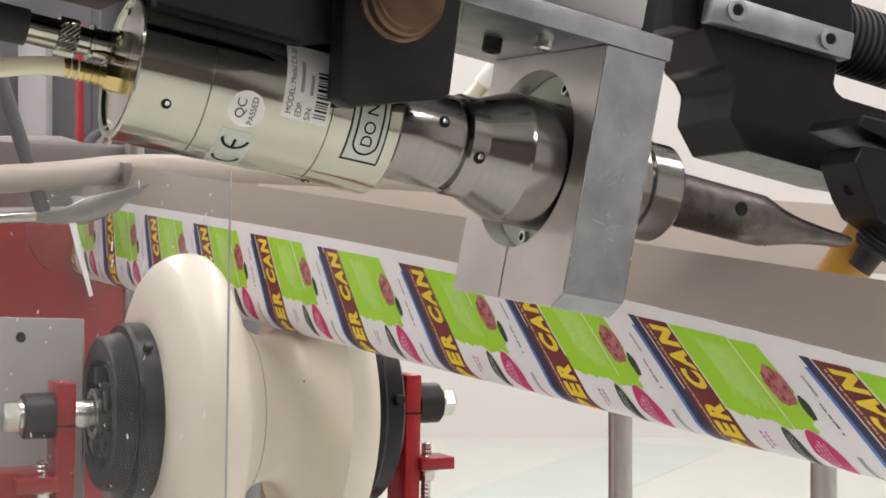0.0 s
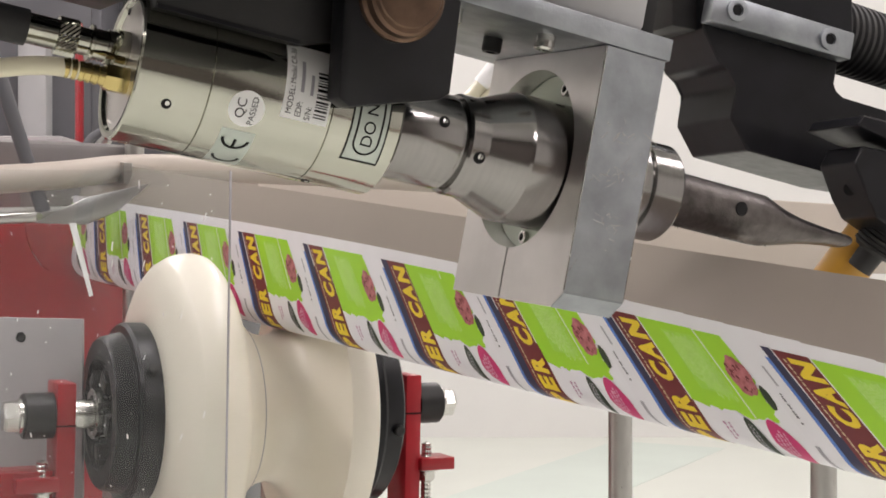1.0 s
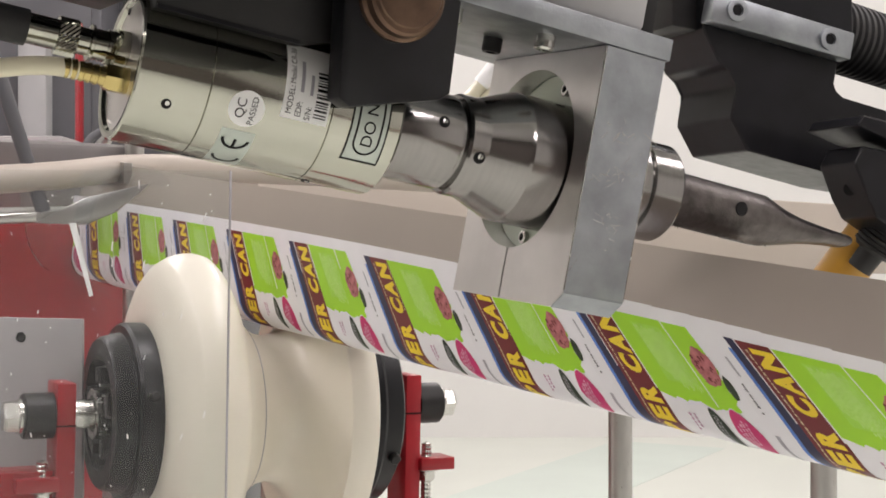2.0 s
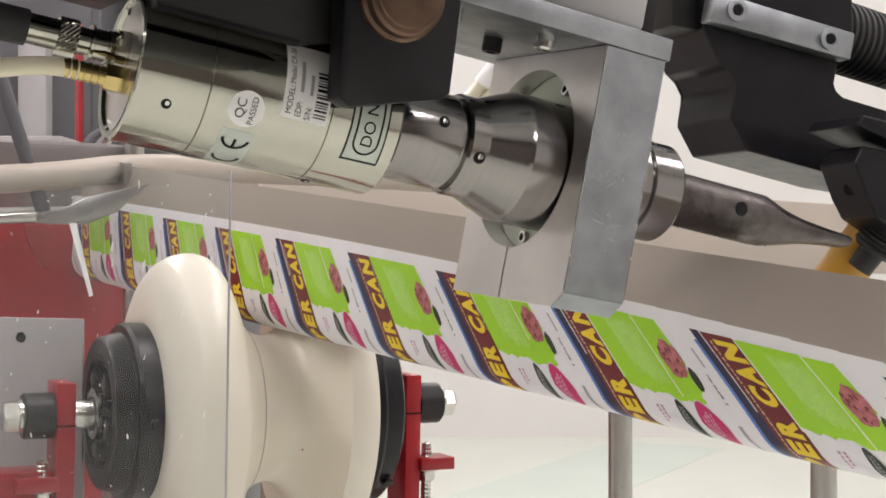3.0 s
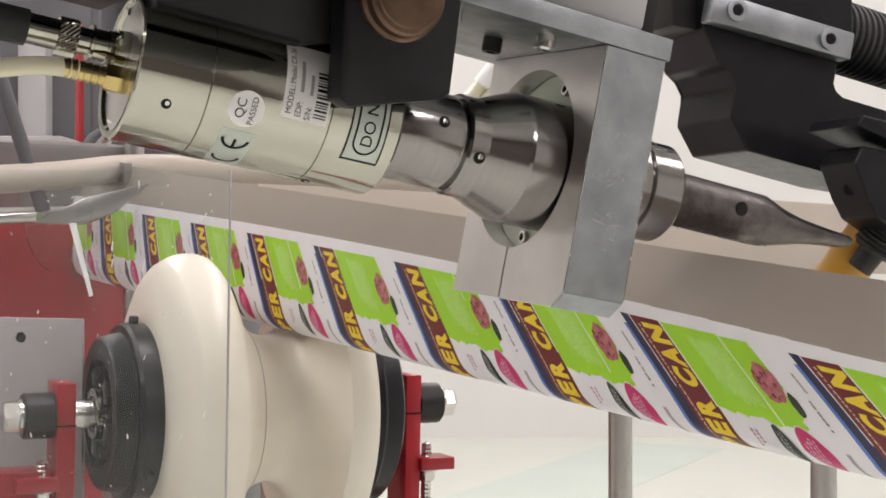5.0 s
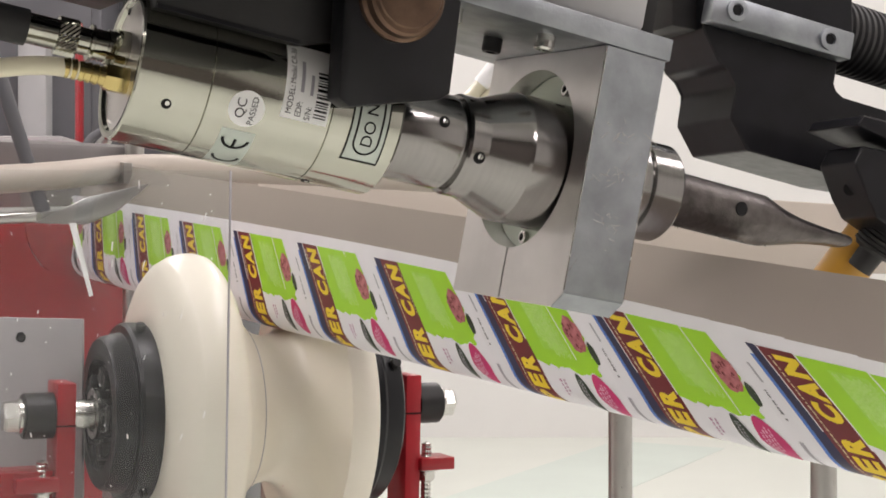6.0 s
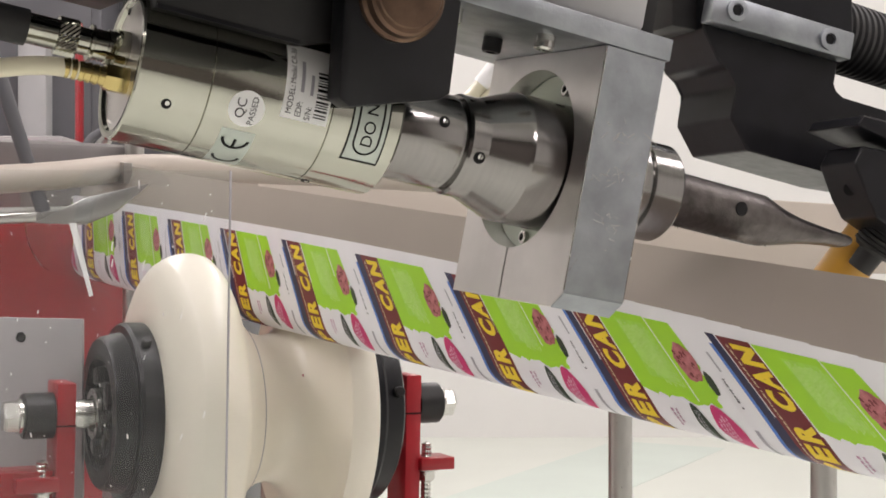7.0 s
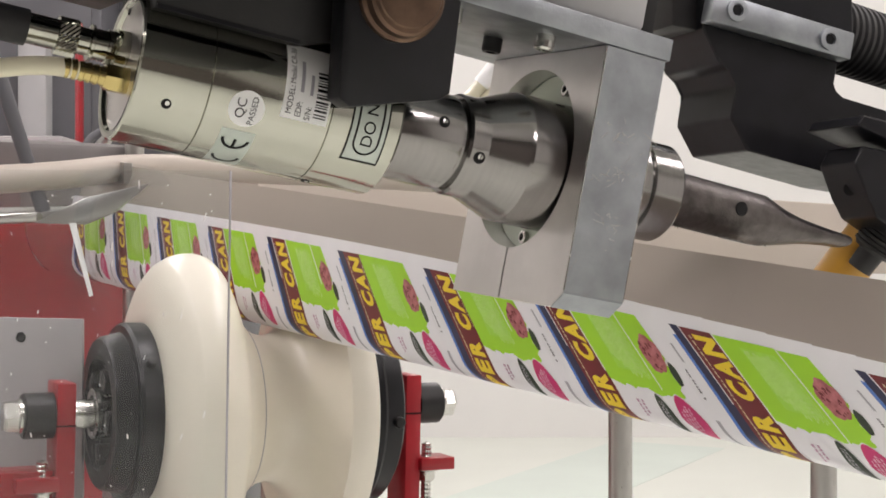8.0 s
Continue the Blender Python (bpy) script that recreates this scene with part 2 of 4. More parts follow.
def section(v):
    """Place (out, up) across the near wall, v from the bottom line, before it leans: a shallow bow, then a curl under the bottom."""
    if v >= 0:
        return v, -BOW * v * (1 - v / 0.1)
    a, b0 = -v / CURL, math.atan(BOW)
    return -CURL * (math.sin(a + b0) - math.sin(b0)), CURL * (math.cos(b0) - math.cos(a + b0))


def place(bm, u, v, off):
    """A point of the film: the print runs askew across it."""
    p, q = section(v)
    p2, q2 = section(v + 1e-4)
    n = Vector((p2 - p, q2 - q)).normalized()
    x = u - SKEW * (TOP - v) + 0.010 * ((TOP - v) / TOP) ** 2
    y, z, t = p + n.y * off, q - n.x * off, radians(TWIST * (x - MID[0]))
    return bm.verts.new((x, y * math.cos(t) - z * math.sin(t), y * math.sin(t) + z * math.cos(t)))


def patch(u0, u1, v0, v1, off, nu=2, nv=10, bm=None, shape=None):
    """A piece of the near wall, u along the film, v across it; shape bends its outline."""
    bm = bm or bmesh.new()
    g = []
    for i in range(nu + 1):
        row = []
        for j in range(nv + 1):
            u, v = u0 + (u1 - u0) * i / nu, v0 + (v1 - v0) * j / nv
            if shape:
                u, v = shape(i / nu, j / nv)
            row.append(place(bm, u, v, off))
        g.append(row)
    for i in range(nu):
        for j in range(nv):
            bm.faces.new((g[i][j], g[i + 1][j], g[i + 1][j + 1], g[i][j + 1]))
    return bm


def disc(u, v, ru, rv, off, n=28, bm=None, wob=0.0, skew=0.0, point=0.0, rings=6):
    """A round patch of ink; wob frays its outline, point draws it out towards its ends."""
    bm = bm or bmesh.new()
    c = place(bm, u, v, off)
    last = None
    for k in range(1, rings + 1):
        ring = []
        for i in range(n):
            a = 2 * math.pi * i / n
            f = k / rings * (1 + wob * math.sin(5 * a + 1) + wob * 0.6 * math.sin(11 * a))
            ring.append(place(bm, u + f * (ru * math.cos(a) * (1 - point * abs(math.sin(a))) + skew * math.sin(a)), v + f * rv * math.sin(a), off))
        for i in range(n):
            j = (i + 1) % n
            bm.faces.new((c, ring[i], ring[j]) if last is None else (last[i], ring[i], ring[j], last[j]))
        last = ring
    return bm


MOVES = []
LAG = ((0, 0.0055), (0.8, 0.0035), (1.6, 0.0020), (3.3, -0.0020), (4.1, -0.0010), (6.5, 0.0030), (7.4, 0.0055), (8.0, 0.0045))


def travel(t):
    """How far the film has run by t: an even speed, but for a little slack in the drive."""
    for (a, p), (b, q) in zip(LAG, LAG[1:]):
        if t <= b:
            return SPEED * t + p + (q - p) * (t - a) / (b - a)


def motions():
    for ob, rows in MOVES:
        walk(ob, rows)


# ---- ultrasonic stack: x along its axis, -y towards the camera, z up ----
STACK = basis((0.87437, 0.45226, -0.17588), (0.18005, 0.03421, 0.98306), (-0.15988, 0.7, 1.29128))
R = 0.0378


def on_barrel(x, a, r=R):
    """Place on a cylinder round the x axis: a in degrees upwards from the camera's side."""
    return Vector((x, -r * math.cos(radians(a)), r * math.sin(radians(a))))


def barrel_patch(x0, x1, a0, a1, r, n=14, bm=None, th=0.00012):
    bm = bm or bmesh.new()
    g = []
    for i in range(n + 1):
        a = a0 + (a1 - a0) * i / n
        g.append([bm.verts.new(on_barrel(x, a, rr)) for x, rr in ((x0, r - th), (x0, r), (x1, r), (x1, r - th))])
    for p, q in zip(g, g[1:]):
        for k in range(3):
            bm.faces.new((p[k], p[k + 1], q[k + 1], q[k]))
    return bm


def barrel_disc(x, a, rad, r, n=32):
    bm = bmesh.new()
    c = bm.verts.new(on_barrel(x, a, r))
    rings = []
    for f in (0.5, 1.0):
        rings.append([bm.verts.new(on_barrel(x + f * rad * math.cos(2 * math.pi * i / n), a + math.degrees(f * rad * math.sin(2 * math.pi * i / n) / r), r)) for i in range(n)])
    for i in range(n):
        j = (i + 1) % n
        bm.faces.new((c, rings[0][i], rings[0][j]))
        bm.faces.new((rings[0][i], rings[1][i], rings[1][j], rings[0][j]))
    return bm


def barrel_text(words, size, x, a, r, stretch=1.0, align="LEFT"):
    """Writing that runs up round the barrel, its letters' heads towards -x."""
    cu = bpy.data.curves.new("writing", "FONT")
    cu.body, cu.size, cu.align_x = words, size, align
    ob = new("writing_source", cu)
    me = ob.evaluated_get(bpy.context.evaluated_depsgraph_get()).to_mesh()
    bm = bmesh.new()
    bm.from_mesh(me)
    bpy.data.objects.remove(ob)
    for v in bm.verts:
        v.co = on_barrel(x - v.co.y, a + math.degrees(v.co.x * stretch / r), r)
    return bm


conv = thing("ultrasonic_converter", "polished nickel ultrasonic converter with stickers, held by an aluminium bracket", "ultrasonic converter", STACK)
cap = part("end_cap", lathe([(0.0025, R - 0.0056), (0.0025, R - 0.0055), (0.0005, R - 0.0045), (0, R - 0.0035), (0, R - 0.001), (0.001, R), (0.0360, R), (0.0364, R - 0.0007)], 128), M_NICKEL, conv)
part("end_face", lathe([(0.0024, 0), (0.0024, R - 0.0052), (0.0040, R - 0.0052)], 64), M_ALUFACE, cap, "matt aluminium end face")
# black discs on the end face, for the shade inside the bolt holes
for y_, z_ in ((0.012, 0.029), (0.022, 0.018)):
    part("bolt_hole", lathe([(0.0020, 0), (0.0020, 0.0022), (0.0026, 0.0022)], 16, None, 0, y_, z_), M_INK, cap)
barrel = part("barrel", lathe([(0.0364, R - 0.0007), (0.0368, R), (0.1000, R), (0.1004, R - 0.0007)], 128), M_NICKEL, conv)
part("front_ring", lathe([(0.1004, R - 0.0007), (0.1008, R), (0.139, R), (0.141, R - 0.002), (0.141, 0.02)], 128), M_NICKEL, conv)
qc = part("round_sticker", barrel_disc(0.0563, -17.0, 0.0093, R + 0.0002), M_STICKER, conv, "round white inspection sticker")
part("lettering", barrel_text("QC", 0.0068, 0.0555, -17.0, R + 0.0004, 1.0, "CENTER"), M_INK, qc)
part("lettering", barrel_text("PASSED", 0.0044, 0.0612, -17.5, R + 0.0004, 1.0, "CENTER"), M_INK, qc)
ce = part("square_sticker", barrel_patch(0.0475, 0.0650, -78, -35, R + 0.0002), M_SILVERSTICKER, conv, "silver conformity sticker")


def arc_mark(x, a, rad, w, half, r):
    bm = bmesh.new()
    g = []
    for i in range(17):
        t = radians(90 + (i / 16 - 0.5) * 2 * half)
        g.append([bm.verts.new(on_barrel(x + rr * math.cos(t), a - math.degrees(rr * math.sin(t) / r), r)) for rr in (rad - w, rad)])
    for p, q in zip(g, g[1:]):
        bm.faces.new((p[0], p[1], q[1], q[0]))
    return bm


part("lettering", arc_mark(0.0563, -63, 0.0075, 0.0016, 85, R + 0.0004), M_INK, ce)
em = arc_mark(0.0563, -42, 0.0075, 0.0016, 85, R + 0.0004)
barrel_patch(0.0555, 0.0571, -53, -43, R + 0.0004, 6, em)
part("lettering", em, M_INK, ce)
lab = part("data_label", barrel_patch(0.0735, 0.0985, -16.5, 46, R + 0.0002, 18), M_STICKER, conv, "white printed data label with a barcode")
for k, (words, a0) in enumerate((("MODEL:", -13), ("EDP:", -14), ("S/N:", -15))):
    part("lettering", barrel_text(words, 0.0044, 0.0785 + 0.0052 * k, a0, R + 0.0004, 0.92), M_INK, lab)
part("lettering", barrel_text("Model CR-30", 0.0042, 0.0785, 10, R + 0.0004, 0.9), M_INK, lab)
part("number_bar", barrel_patch(0.0815, 0.0833, 5, 30, R + 0.0004), M_GREYINK, lab)
part("number_bar", barrel_patch(0.0868, 0.0884, 4, 20, R + 0.0004), M_GREYINK, lab)
rb = random.Random(4)
bc, a = bmesh.new(), -12.0
while a < 24:
    w_ = rb.choice((0.9, 1.6, 2.4))
    barrel_patch(0.0905, 0.0972, a, a + w_, R + 0.0004, 1, bc, 0.0)
    a += w_ + rb.choice((0.9, 1.3, 1.9))
part("barcode", bc, M_INK, lab)
dn = part("warning_label", barrel_patch(0.1115, 0.1325, -39, 60, R + 0.0002, 24), M_INK, conv, "warning label with a double black frame")
part("label_field", barrel_patch(0.1125, 0.1315, -37, 58, R + 0.0003, 24), M_SILVERSTICKER, dn)


def loop_mark(x0, x1, a0, a1, w, r):
    """A frame with a rounded lower end."""
    bm, g = bmesh.new(), []
    cx, rad = (x0 + x1) / 2, (x1 - x0) / 2
    pts = [(x0, a1 + (a0 - a1) * i / 20, 1, 0) for i in range(17)]
    for i in range(13):
        t = math.pi + math.pi * i / 12
        pts.append((cx + rad * math.cos(t), a0 + math.degrees((rad + rad * math.sin(t)) / r), -math.cos(t), -math.sin(t)))
    pts += [(x1, a0 + (a1 - a0) * i / 20, -1, 0) for i in range(4, 21)]
    for x, a, nx, na in pts:
        g.append((bm.verts.new(on_barrel(x, a, r)), bm.verts.new(on_barrel(x + nx * w, a + math.degrees(na * w / r), r))))
    for p, q in zip(g, g[1:]):
        bm.faces.new((p[0], p[1], q[1], q[0]))
    return bm


part("frame_line", loop_mark(0.1148, 0.1293, -32, 56, 0.0011, R + 0.0005), M_INK, dn)
part("lettering", barrel_text("DO NOT", 0.0090, 0.1252, -25, R + 0.0006, 1.0), M_INK, dn)


def dark_hole(name, x, a, r, rad, parent, slot=False, pin=True):
    """A countersunk hole in a round surface: a raised black disc paints its shade, with a pin."""
    n = on_barrel(0, a, 1.0)
    m = basis(n, (1, 0, 0), on_barrel(x, a, r))
    h = part(name, lathe([(-0.0006, rad * 1.05), (0.0004, rad * 1.05), (0.0004, rad), (0.0002, rad * 0.97), (0.0002, 0)], 24), M_INK, parent, m=m)
    if pin:
        part("pin", lathe([(0.0002, rad * 0.55), (0.0005, rad * 0.5), (0.0009, 0)], 12, None, 0, -rad * 0.2, rad * 0.15), M_STEEL, h)
    if slot:
        part("slot", box(0.0003, 0.0010, -rad * 0.75, rad * 0.45, rad * 0.10, rad * 0.22), M_INK, h)


dark_hole("pin_hole", 0.0172, -27, R, 0.0024, conv)
dark_hole("pin_hole", 0.105, -82, R, 0.0022, conv)

boost = thing("booster", "turned steel booster with a tapered flange, screwed to the converter", "booster", STACK)
neck = part("neck", lathe([(0.141, 0.01), (0.141, 0.0262), (0.1420, 0.0266), (0.180, 0.0266), (0.182, 0.0262), (0.183, 0.0246), (0.1855, 0.0246)], 96), M_TURNED, boost)
cone = part("cone", lathe([(0.1855, 0.012), (0.1855, 0.0272), (0.187, 0.0285), (0.1975, 0.0285), (0.1985, 0.0288), (0.219, 0.0368), (0.221, 0.0372), (0.256, 0.0372), (0.256, 0.01)], 128), M_TURNED, boost, sharp=9)
dark_hole("screw_hole", 0.1691, 17, 0.0266, 0.0030, neck, True)
dark_hole("screw_hole", 0.1924, -14, 0.0285, 0.0032, cone, True)
flange = part("flange", lathe([(0.256, 0.01), (0.256, 0.0520), (0.262, 0.0520), (0.262, 0.01)], 96, None, 0, 0.0132, 0.0035), M_GREEN_TINT, boost)
for ang in (108, 48, 348, 276, 222, 164):
    y, z = 0.0132 + 0.0450 * math.cos(radians(ang)), 0.0035 + 0.0450 * math.sin(radians(ang))
    cap_screw("flange_screw", flange, basis((-1, 0, 0), (0, 0, 1), (0.256, y, z)), 0.0040, 0.003)

horn = thing("sonotrode", "dark worn steel sonotrode bar with a flattened welding tip", "sonotrode", STACK)
part("collar", lathe([(0.262, 0.01), (0.262, 0.0285), (0.3050, 0.0285), (0.3058, 0.0272), (0.3076, 0.0272), (0.3084, 0.0295), (0.3275, 0.0295), (0.3295, 0.0280), (0.3295, 0.01)], 96), M_TURNED, horn)
bm = bmesh.new()
g, nn = [], 32
for x, ry, rz, dz in ((0.3290, 0.0163, 0.0163, 0.0), (0.375, 0.0163, 0.0163, -0.0010), (0.408, 0.0163, 0.0163, -0.0015), (0.413, 0.0163, 0.0150, -0.0020),
                      (0.424, 0.0162, 0.0118, -0.0028), (0.437, 0.0160, 0.0088, -0.0027), (0.452, 0.0158, 0.0066, -0.0024), (0.466, 0.0156, 0.0052, -0.0022), (0.474, 0.0155, 0.0047, -0.0022)):
    ring = []
    for i in range(nn):
        t = 2 * math.pi * i / nn
        jag = 1 + 0.02 * noise.noise((x * 300, i * 0.9, 3.0))
        ring.append(bm.verts.new((x, ry * jag * math.cos(t), dz + rz * jag * math.sin(t))))
    g.append(ring)
for p, q in zip(g, g[1:]):
    for i in range(nn):
        bm.faces.new((p[i], p[(i + 1) % nn], q[(i + 1) % nn], q[i]))
bm.faces.new(g[-1])
bar = part("bar", bm, M_HORN, horn)
dark_hole("spanner_hole", 0.3818, 3.8, 0.0162, 0.0042, bar, pin=False)
rr = random.Random(9)
bm = bmesh.new()
for i in range(26):
    x = rr.uniform(0.335, 0.412)
    w_ = rr.uniform(0.001, 0.004)
    a, b, c = (bm.verts.new((x, -0.004, -0.0155)), bm.verts.new((x + w_, -0.004, -0.0155)), bm.verts.new((x + w_ * 0.6, -0.005, -0.0165 - rr.uniform(0.0004, 0.0022))))
    bm.faces.new((a, b, c))
part("burr", bm, M_HORN, bar, "ragged dark residue along the bar")

brk = thing("clamp_bracket", "milled aluminium clamp bracket with a bore and a slit", "bracket", STACK)
BORE, BY, BZ = 0.0525, 0.0132, 0.0035
out = [(0.0125, -0.0785), (-0.0445, -0.0785), (-0.0545, -0.0705), (-0.0545, 0.0655), (0.0705, 0.0655), (0.0705, -0.0785), (0.0139, -0.0785)]
arc = []
for i in range(73):
    t = radians(-89.2 + i * 358.4 / 72)
    arc.append((BY + BORE * math.cos(t), BZ + BORE * math.sin(t)))
part("clamp_plate", prism(out + arc, -0.2820, -0.2425), M_ALUFACE, brk, m=pose(0, 0, 0, 0, 0, 90), smooth=False)
# thin skins give side and chamfer a darker, cooler tone than the front
part("side_skin", box(0.2430, 0.2815, -0.0552, -0.0545, -0.0695, 0.0655), M_ALU, brk, "side face in a darker, cooler grey")
part("chamfer_skin", prism([(-0.0552, -0.0695), (-0.0552, -0.0706), (-0.0448, -0.0792), (-0.0445, -0.0786), (-0.0546, -0.0705), (-0.0546, -0.0695)], -0.2815, -0.2430), M_ALU, brk, "chamfer in the darker grey of the side face", m=pose(0, 0, 0, 0, 0, 90), smooth=False)
nick = random.Random(14)
bm = bmesh.new()
for i in range(70):
    x, z = nick.choice(((0.262, 0.020), (0.258, -0.006), (0.265, -0.002), (0.262, -0.03))) if i < 52 else (nick.uniform(0.245, 0.28), nick.uniform(-0.065, 0.06))
    x, z, q = min(0.281, max(0.2435, x + nick.gauss(0, 0.004))), z + nick.gauss(0, 0.0035), nick.uniform(0.0002, 0.0006)
    l, a = q * nick.choice((1, 2, 5, 9)), nick.uniform(-1.2, 1.2)
    bm.faces.new([bm.verts.new((x + l * dx * math.cos(a) - q * dz * math.sin(a), -0.05528, z + l * dx * math.sin(a) + q * dz * math.cos(a))) for dx, dz in ((-1, -0.3), (1, -0.3), (1, 0.3), (-1, 0.3))])
part("scratches", bm, M_STEEL, brk, "bright scuff marks in the side face", kind="stuff")
# bright beads: the edge's wear together with the highlight along it
part("worn_edge", hose([(0.2428, -0.0549, 0.0640), (0.2428, -0.0549, -0.0690)], 0.00045, 8), M_STEEL, brk, "bright worn edge")
part("worn_edge", hose([(0.2818, -0.0549, 0.0200), (0.2818, -0.0549, -0.0690)], 0.00045, 8), M_STEEL, brk, "bright worn edge")
part("top_plate", box(0.150, 0.2840, -0.0560, 0.085, 0.0660, 0.0785, 0.0008), M_ALU, brk)
for x, y in ((0.2076, 0.0107), (0.216, -0.034), (0.157, -0.036)):
    cap_screw("plate_screw", brk, basis((0, 0, -1), (1, 0, 0), (x, y, 0.0662)), 0.0056, 0.0085, M_STEEL if y < -0.03 else M_BLACKWORN)
gb = thing("mounting_block", "pale grey painted mounting block on the bracket's top plate", "machine block", STACK)
part("block", box(0.198, 0.268, -0.050, 0.06, 0.0788, 0.14, 0.004), M_GREYPAINT, gb)
# added dark block in place of the shade in the gap here
gs = thing("dark_spacer", "dark filler for the shaded gap beside the mounting block", "machine block", STACK)
part("spacer", box(0.2685, 0.281, -0.04, 0.05, 0.0790, 0.14, 0.002), M_BLACKWORN, gs)

blk = thing("pressure_block", "black anodised block with a large browned bolt head", "machine block", STACK)
part("block", prism([(0.0955, 0.0025), (0.102, -0.0005), (0.150, 0.0140), (0.155, 0.0185), (0.148, 0.13), (0.078, 0.13)], -0.055, -0.0385, 0.0012), M_BLACK, blk)
bh = part("bolt_head", lathe([(0.0, 0), (0.0, 0.0222), (0.004, 0.0222), (0.0055, 0.0205), (0.011, 0.0200), (0.0125, 0.0185), (0.0128, 0)], 48), M_BRONZE, blk, "browned steel bolt head",
          m=basis((0.0, -1, 0), (0, 0, 1), (0.1175, -0.055, 0.0585)))
part("worn_face", lathe([(0.0127, 0.0175), (0.0136, 0.0168), (0.0136, 0)], 40, None, 0, 0.0, 0.0012), M_BRONZE, bh)
tp = thing("cover_plate", "dark brown-black cover plate over the converter", "cover plate", STACK)
part("plate", prism([(0.003, 0.0262), (0.0775, 0.0262), (0.106, 0.036), (0.106, 0.13), (0.003, 0.13)], -0.035, 0.035, 0.001), M_BLACKWORN, tp)
part("rim", box(0.0035, 0.0770, -0.0362, -0.0352, 0.0264, 0.0285), M_BLACK, tp)
part("rear_block", box(-0.075, 0.0030, 0.026, 0.080, 0.036, 0.1298, 0.002), M_BLACKWORN, tp)
cap_screw("screw", tp, basis((0, -1, 0), (0, 0, 1), (-0.0125, 0.026, 0.0470)), 0.0042, 0.004)

# added out of view: keeps ceiling light off the stack, darkens the barrel's reflection
car = thing("overhead_carriage", "unseen black carriage added over the ultrasonic stack to darken its reflections", "machine carriage", STACK)
part("carriage_body", box(-0.14, 0.150, -0.24, 0.10, 0.1302, 0.30, 0.004), M_BLACK, car)
# this lip only widens the dark band mirrored in the barrel
part("carriage_lip", box(-0.14, 0.085, -0.27, -0.060, 0.055, 0.1300, 0.003), M_BLACK, car)
part("carriage_rail", box(-0.9, 0.150, -0.06, 0.06, 0.301, 0.40, 0.004), M_BLACKWORN, car)

# ---- connectors on the end cap ----
plug = thing("cable_plug", "nickel plated screw plug on a thick black cable", "cable plug", STACK)
CY, CZ = 0.004, 0.0075
prof = [(0.0025, 0), (0.0025, 0.0100), (-0.004, 0.0100), (-0.0042, 0.0086), (-0.008, 0.0086), (-0.0082, 0.0078), (-0.0145, 0.0078), (-0.015, 0.0092), (-0.0165, 0.0092), (-0.0167, 0.0068), (-0.023, 0.0070), (-0.023, 0.0)]
part("socket_body", lathe(prof, 40, None, 0, CY, CZ), M_NICKEL, plug)
bm = bmesh.new()
nk = 44
rows_ = []
for i in range(9):
    x = -0.023 - 0.0095 * i / 8
    rows_.append([bm.verts.new((x, CY + (0.0090 + 0.0006 * ((i + j) % 2)) * math.cos(2 * math.pi * j / nk), CZ + (0.0090 + 0.0006 * ((i + j) % 2)) * math.sin(2 * math.pi * j / nk))) for j in range(nk)])
for p, q in zip(rows_, rows_[1:]):
    for j in range(nk):
        bm.faces.new((p[j], p[(j + 1) % nk], q[(j + 1) % nk], q[j]))
bm.faces.new(rows_[0])
bm.faces.new(rows_[-1][::-1])
part("knurled_nut", bm, M_NICKEL, plug, smooth=False)
part("sleeve", lathe([(-0.0325, 0), (-0.0325, 0.0076), (-0.0500, 0.0076), (-0.0505, 0.0072), (-0.0505, 0)], 40, None, 0, CY, CZ), M_NICKEL, plug)
part("cable", hose([(-0.047, CY, CZ), (-0.060, CY, CZ), (-0.09, CY, CZ + 0.001), (-0.15, CY, CZ + 0.008), (-0.34, CY + 0.04, CZ + 0.10), (-0.60, CY + 0.1, 0.34)], 0.0090, 20), M_RUBBER, plug)
air = thing("air_fitting", "brass barbed air fitting with a milky plastic hose", "hose fitting", STACK)
AY, AZ = -0.0095, -0.0085
part("hexagon", hex_head(0.0072, 0.012, None, 0.0), M_BRASS, air, m=basis((-1, 0, 0), (0, 0, 1), (0.0028, AY, AZ)))
barb = [(-0.009, 0)]
for i in range(6):
    barb += [(-0.009 - i * 0.0035, 0.0052), (-0.012 - i * 0.0035, 0.0044)]
barb.append((-0.031, 0))
part("barb", lathe(barb, 28, None, 0, AY, AZ), M_BRASS, air)
part("hose", hose([(-0.020, AY, AZ), (-0.035, AY, AZ - 0.001), (-0.055, AY, AZ - 0.0065), (-0.09, AY, AZ - 0.020), (-0.15, AY, AZ - 0.05)], 0.0046, 20), M_HOSE, air)

# ---- roller ----
ROLL = basis((0.888, 0.459, -0.02), (0, 0, 1), (-0.2592, 1.325, 1.0479))
BIG = (1.06, 1.06, 1.06)
roller = thing("forming_roller", "cream nylon hourglass roller with black hubs under the film", "roller", ROLL)
roller.scale = BIG
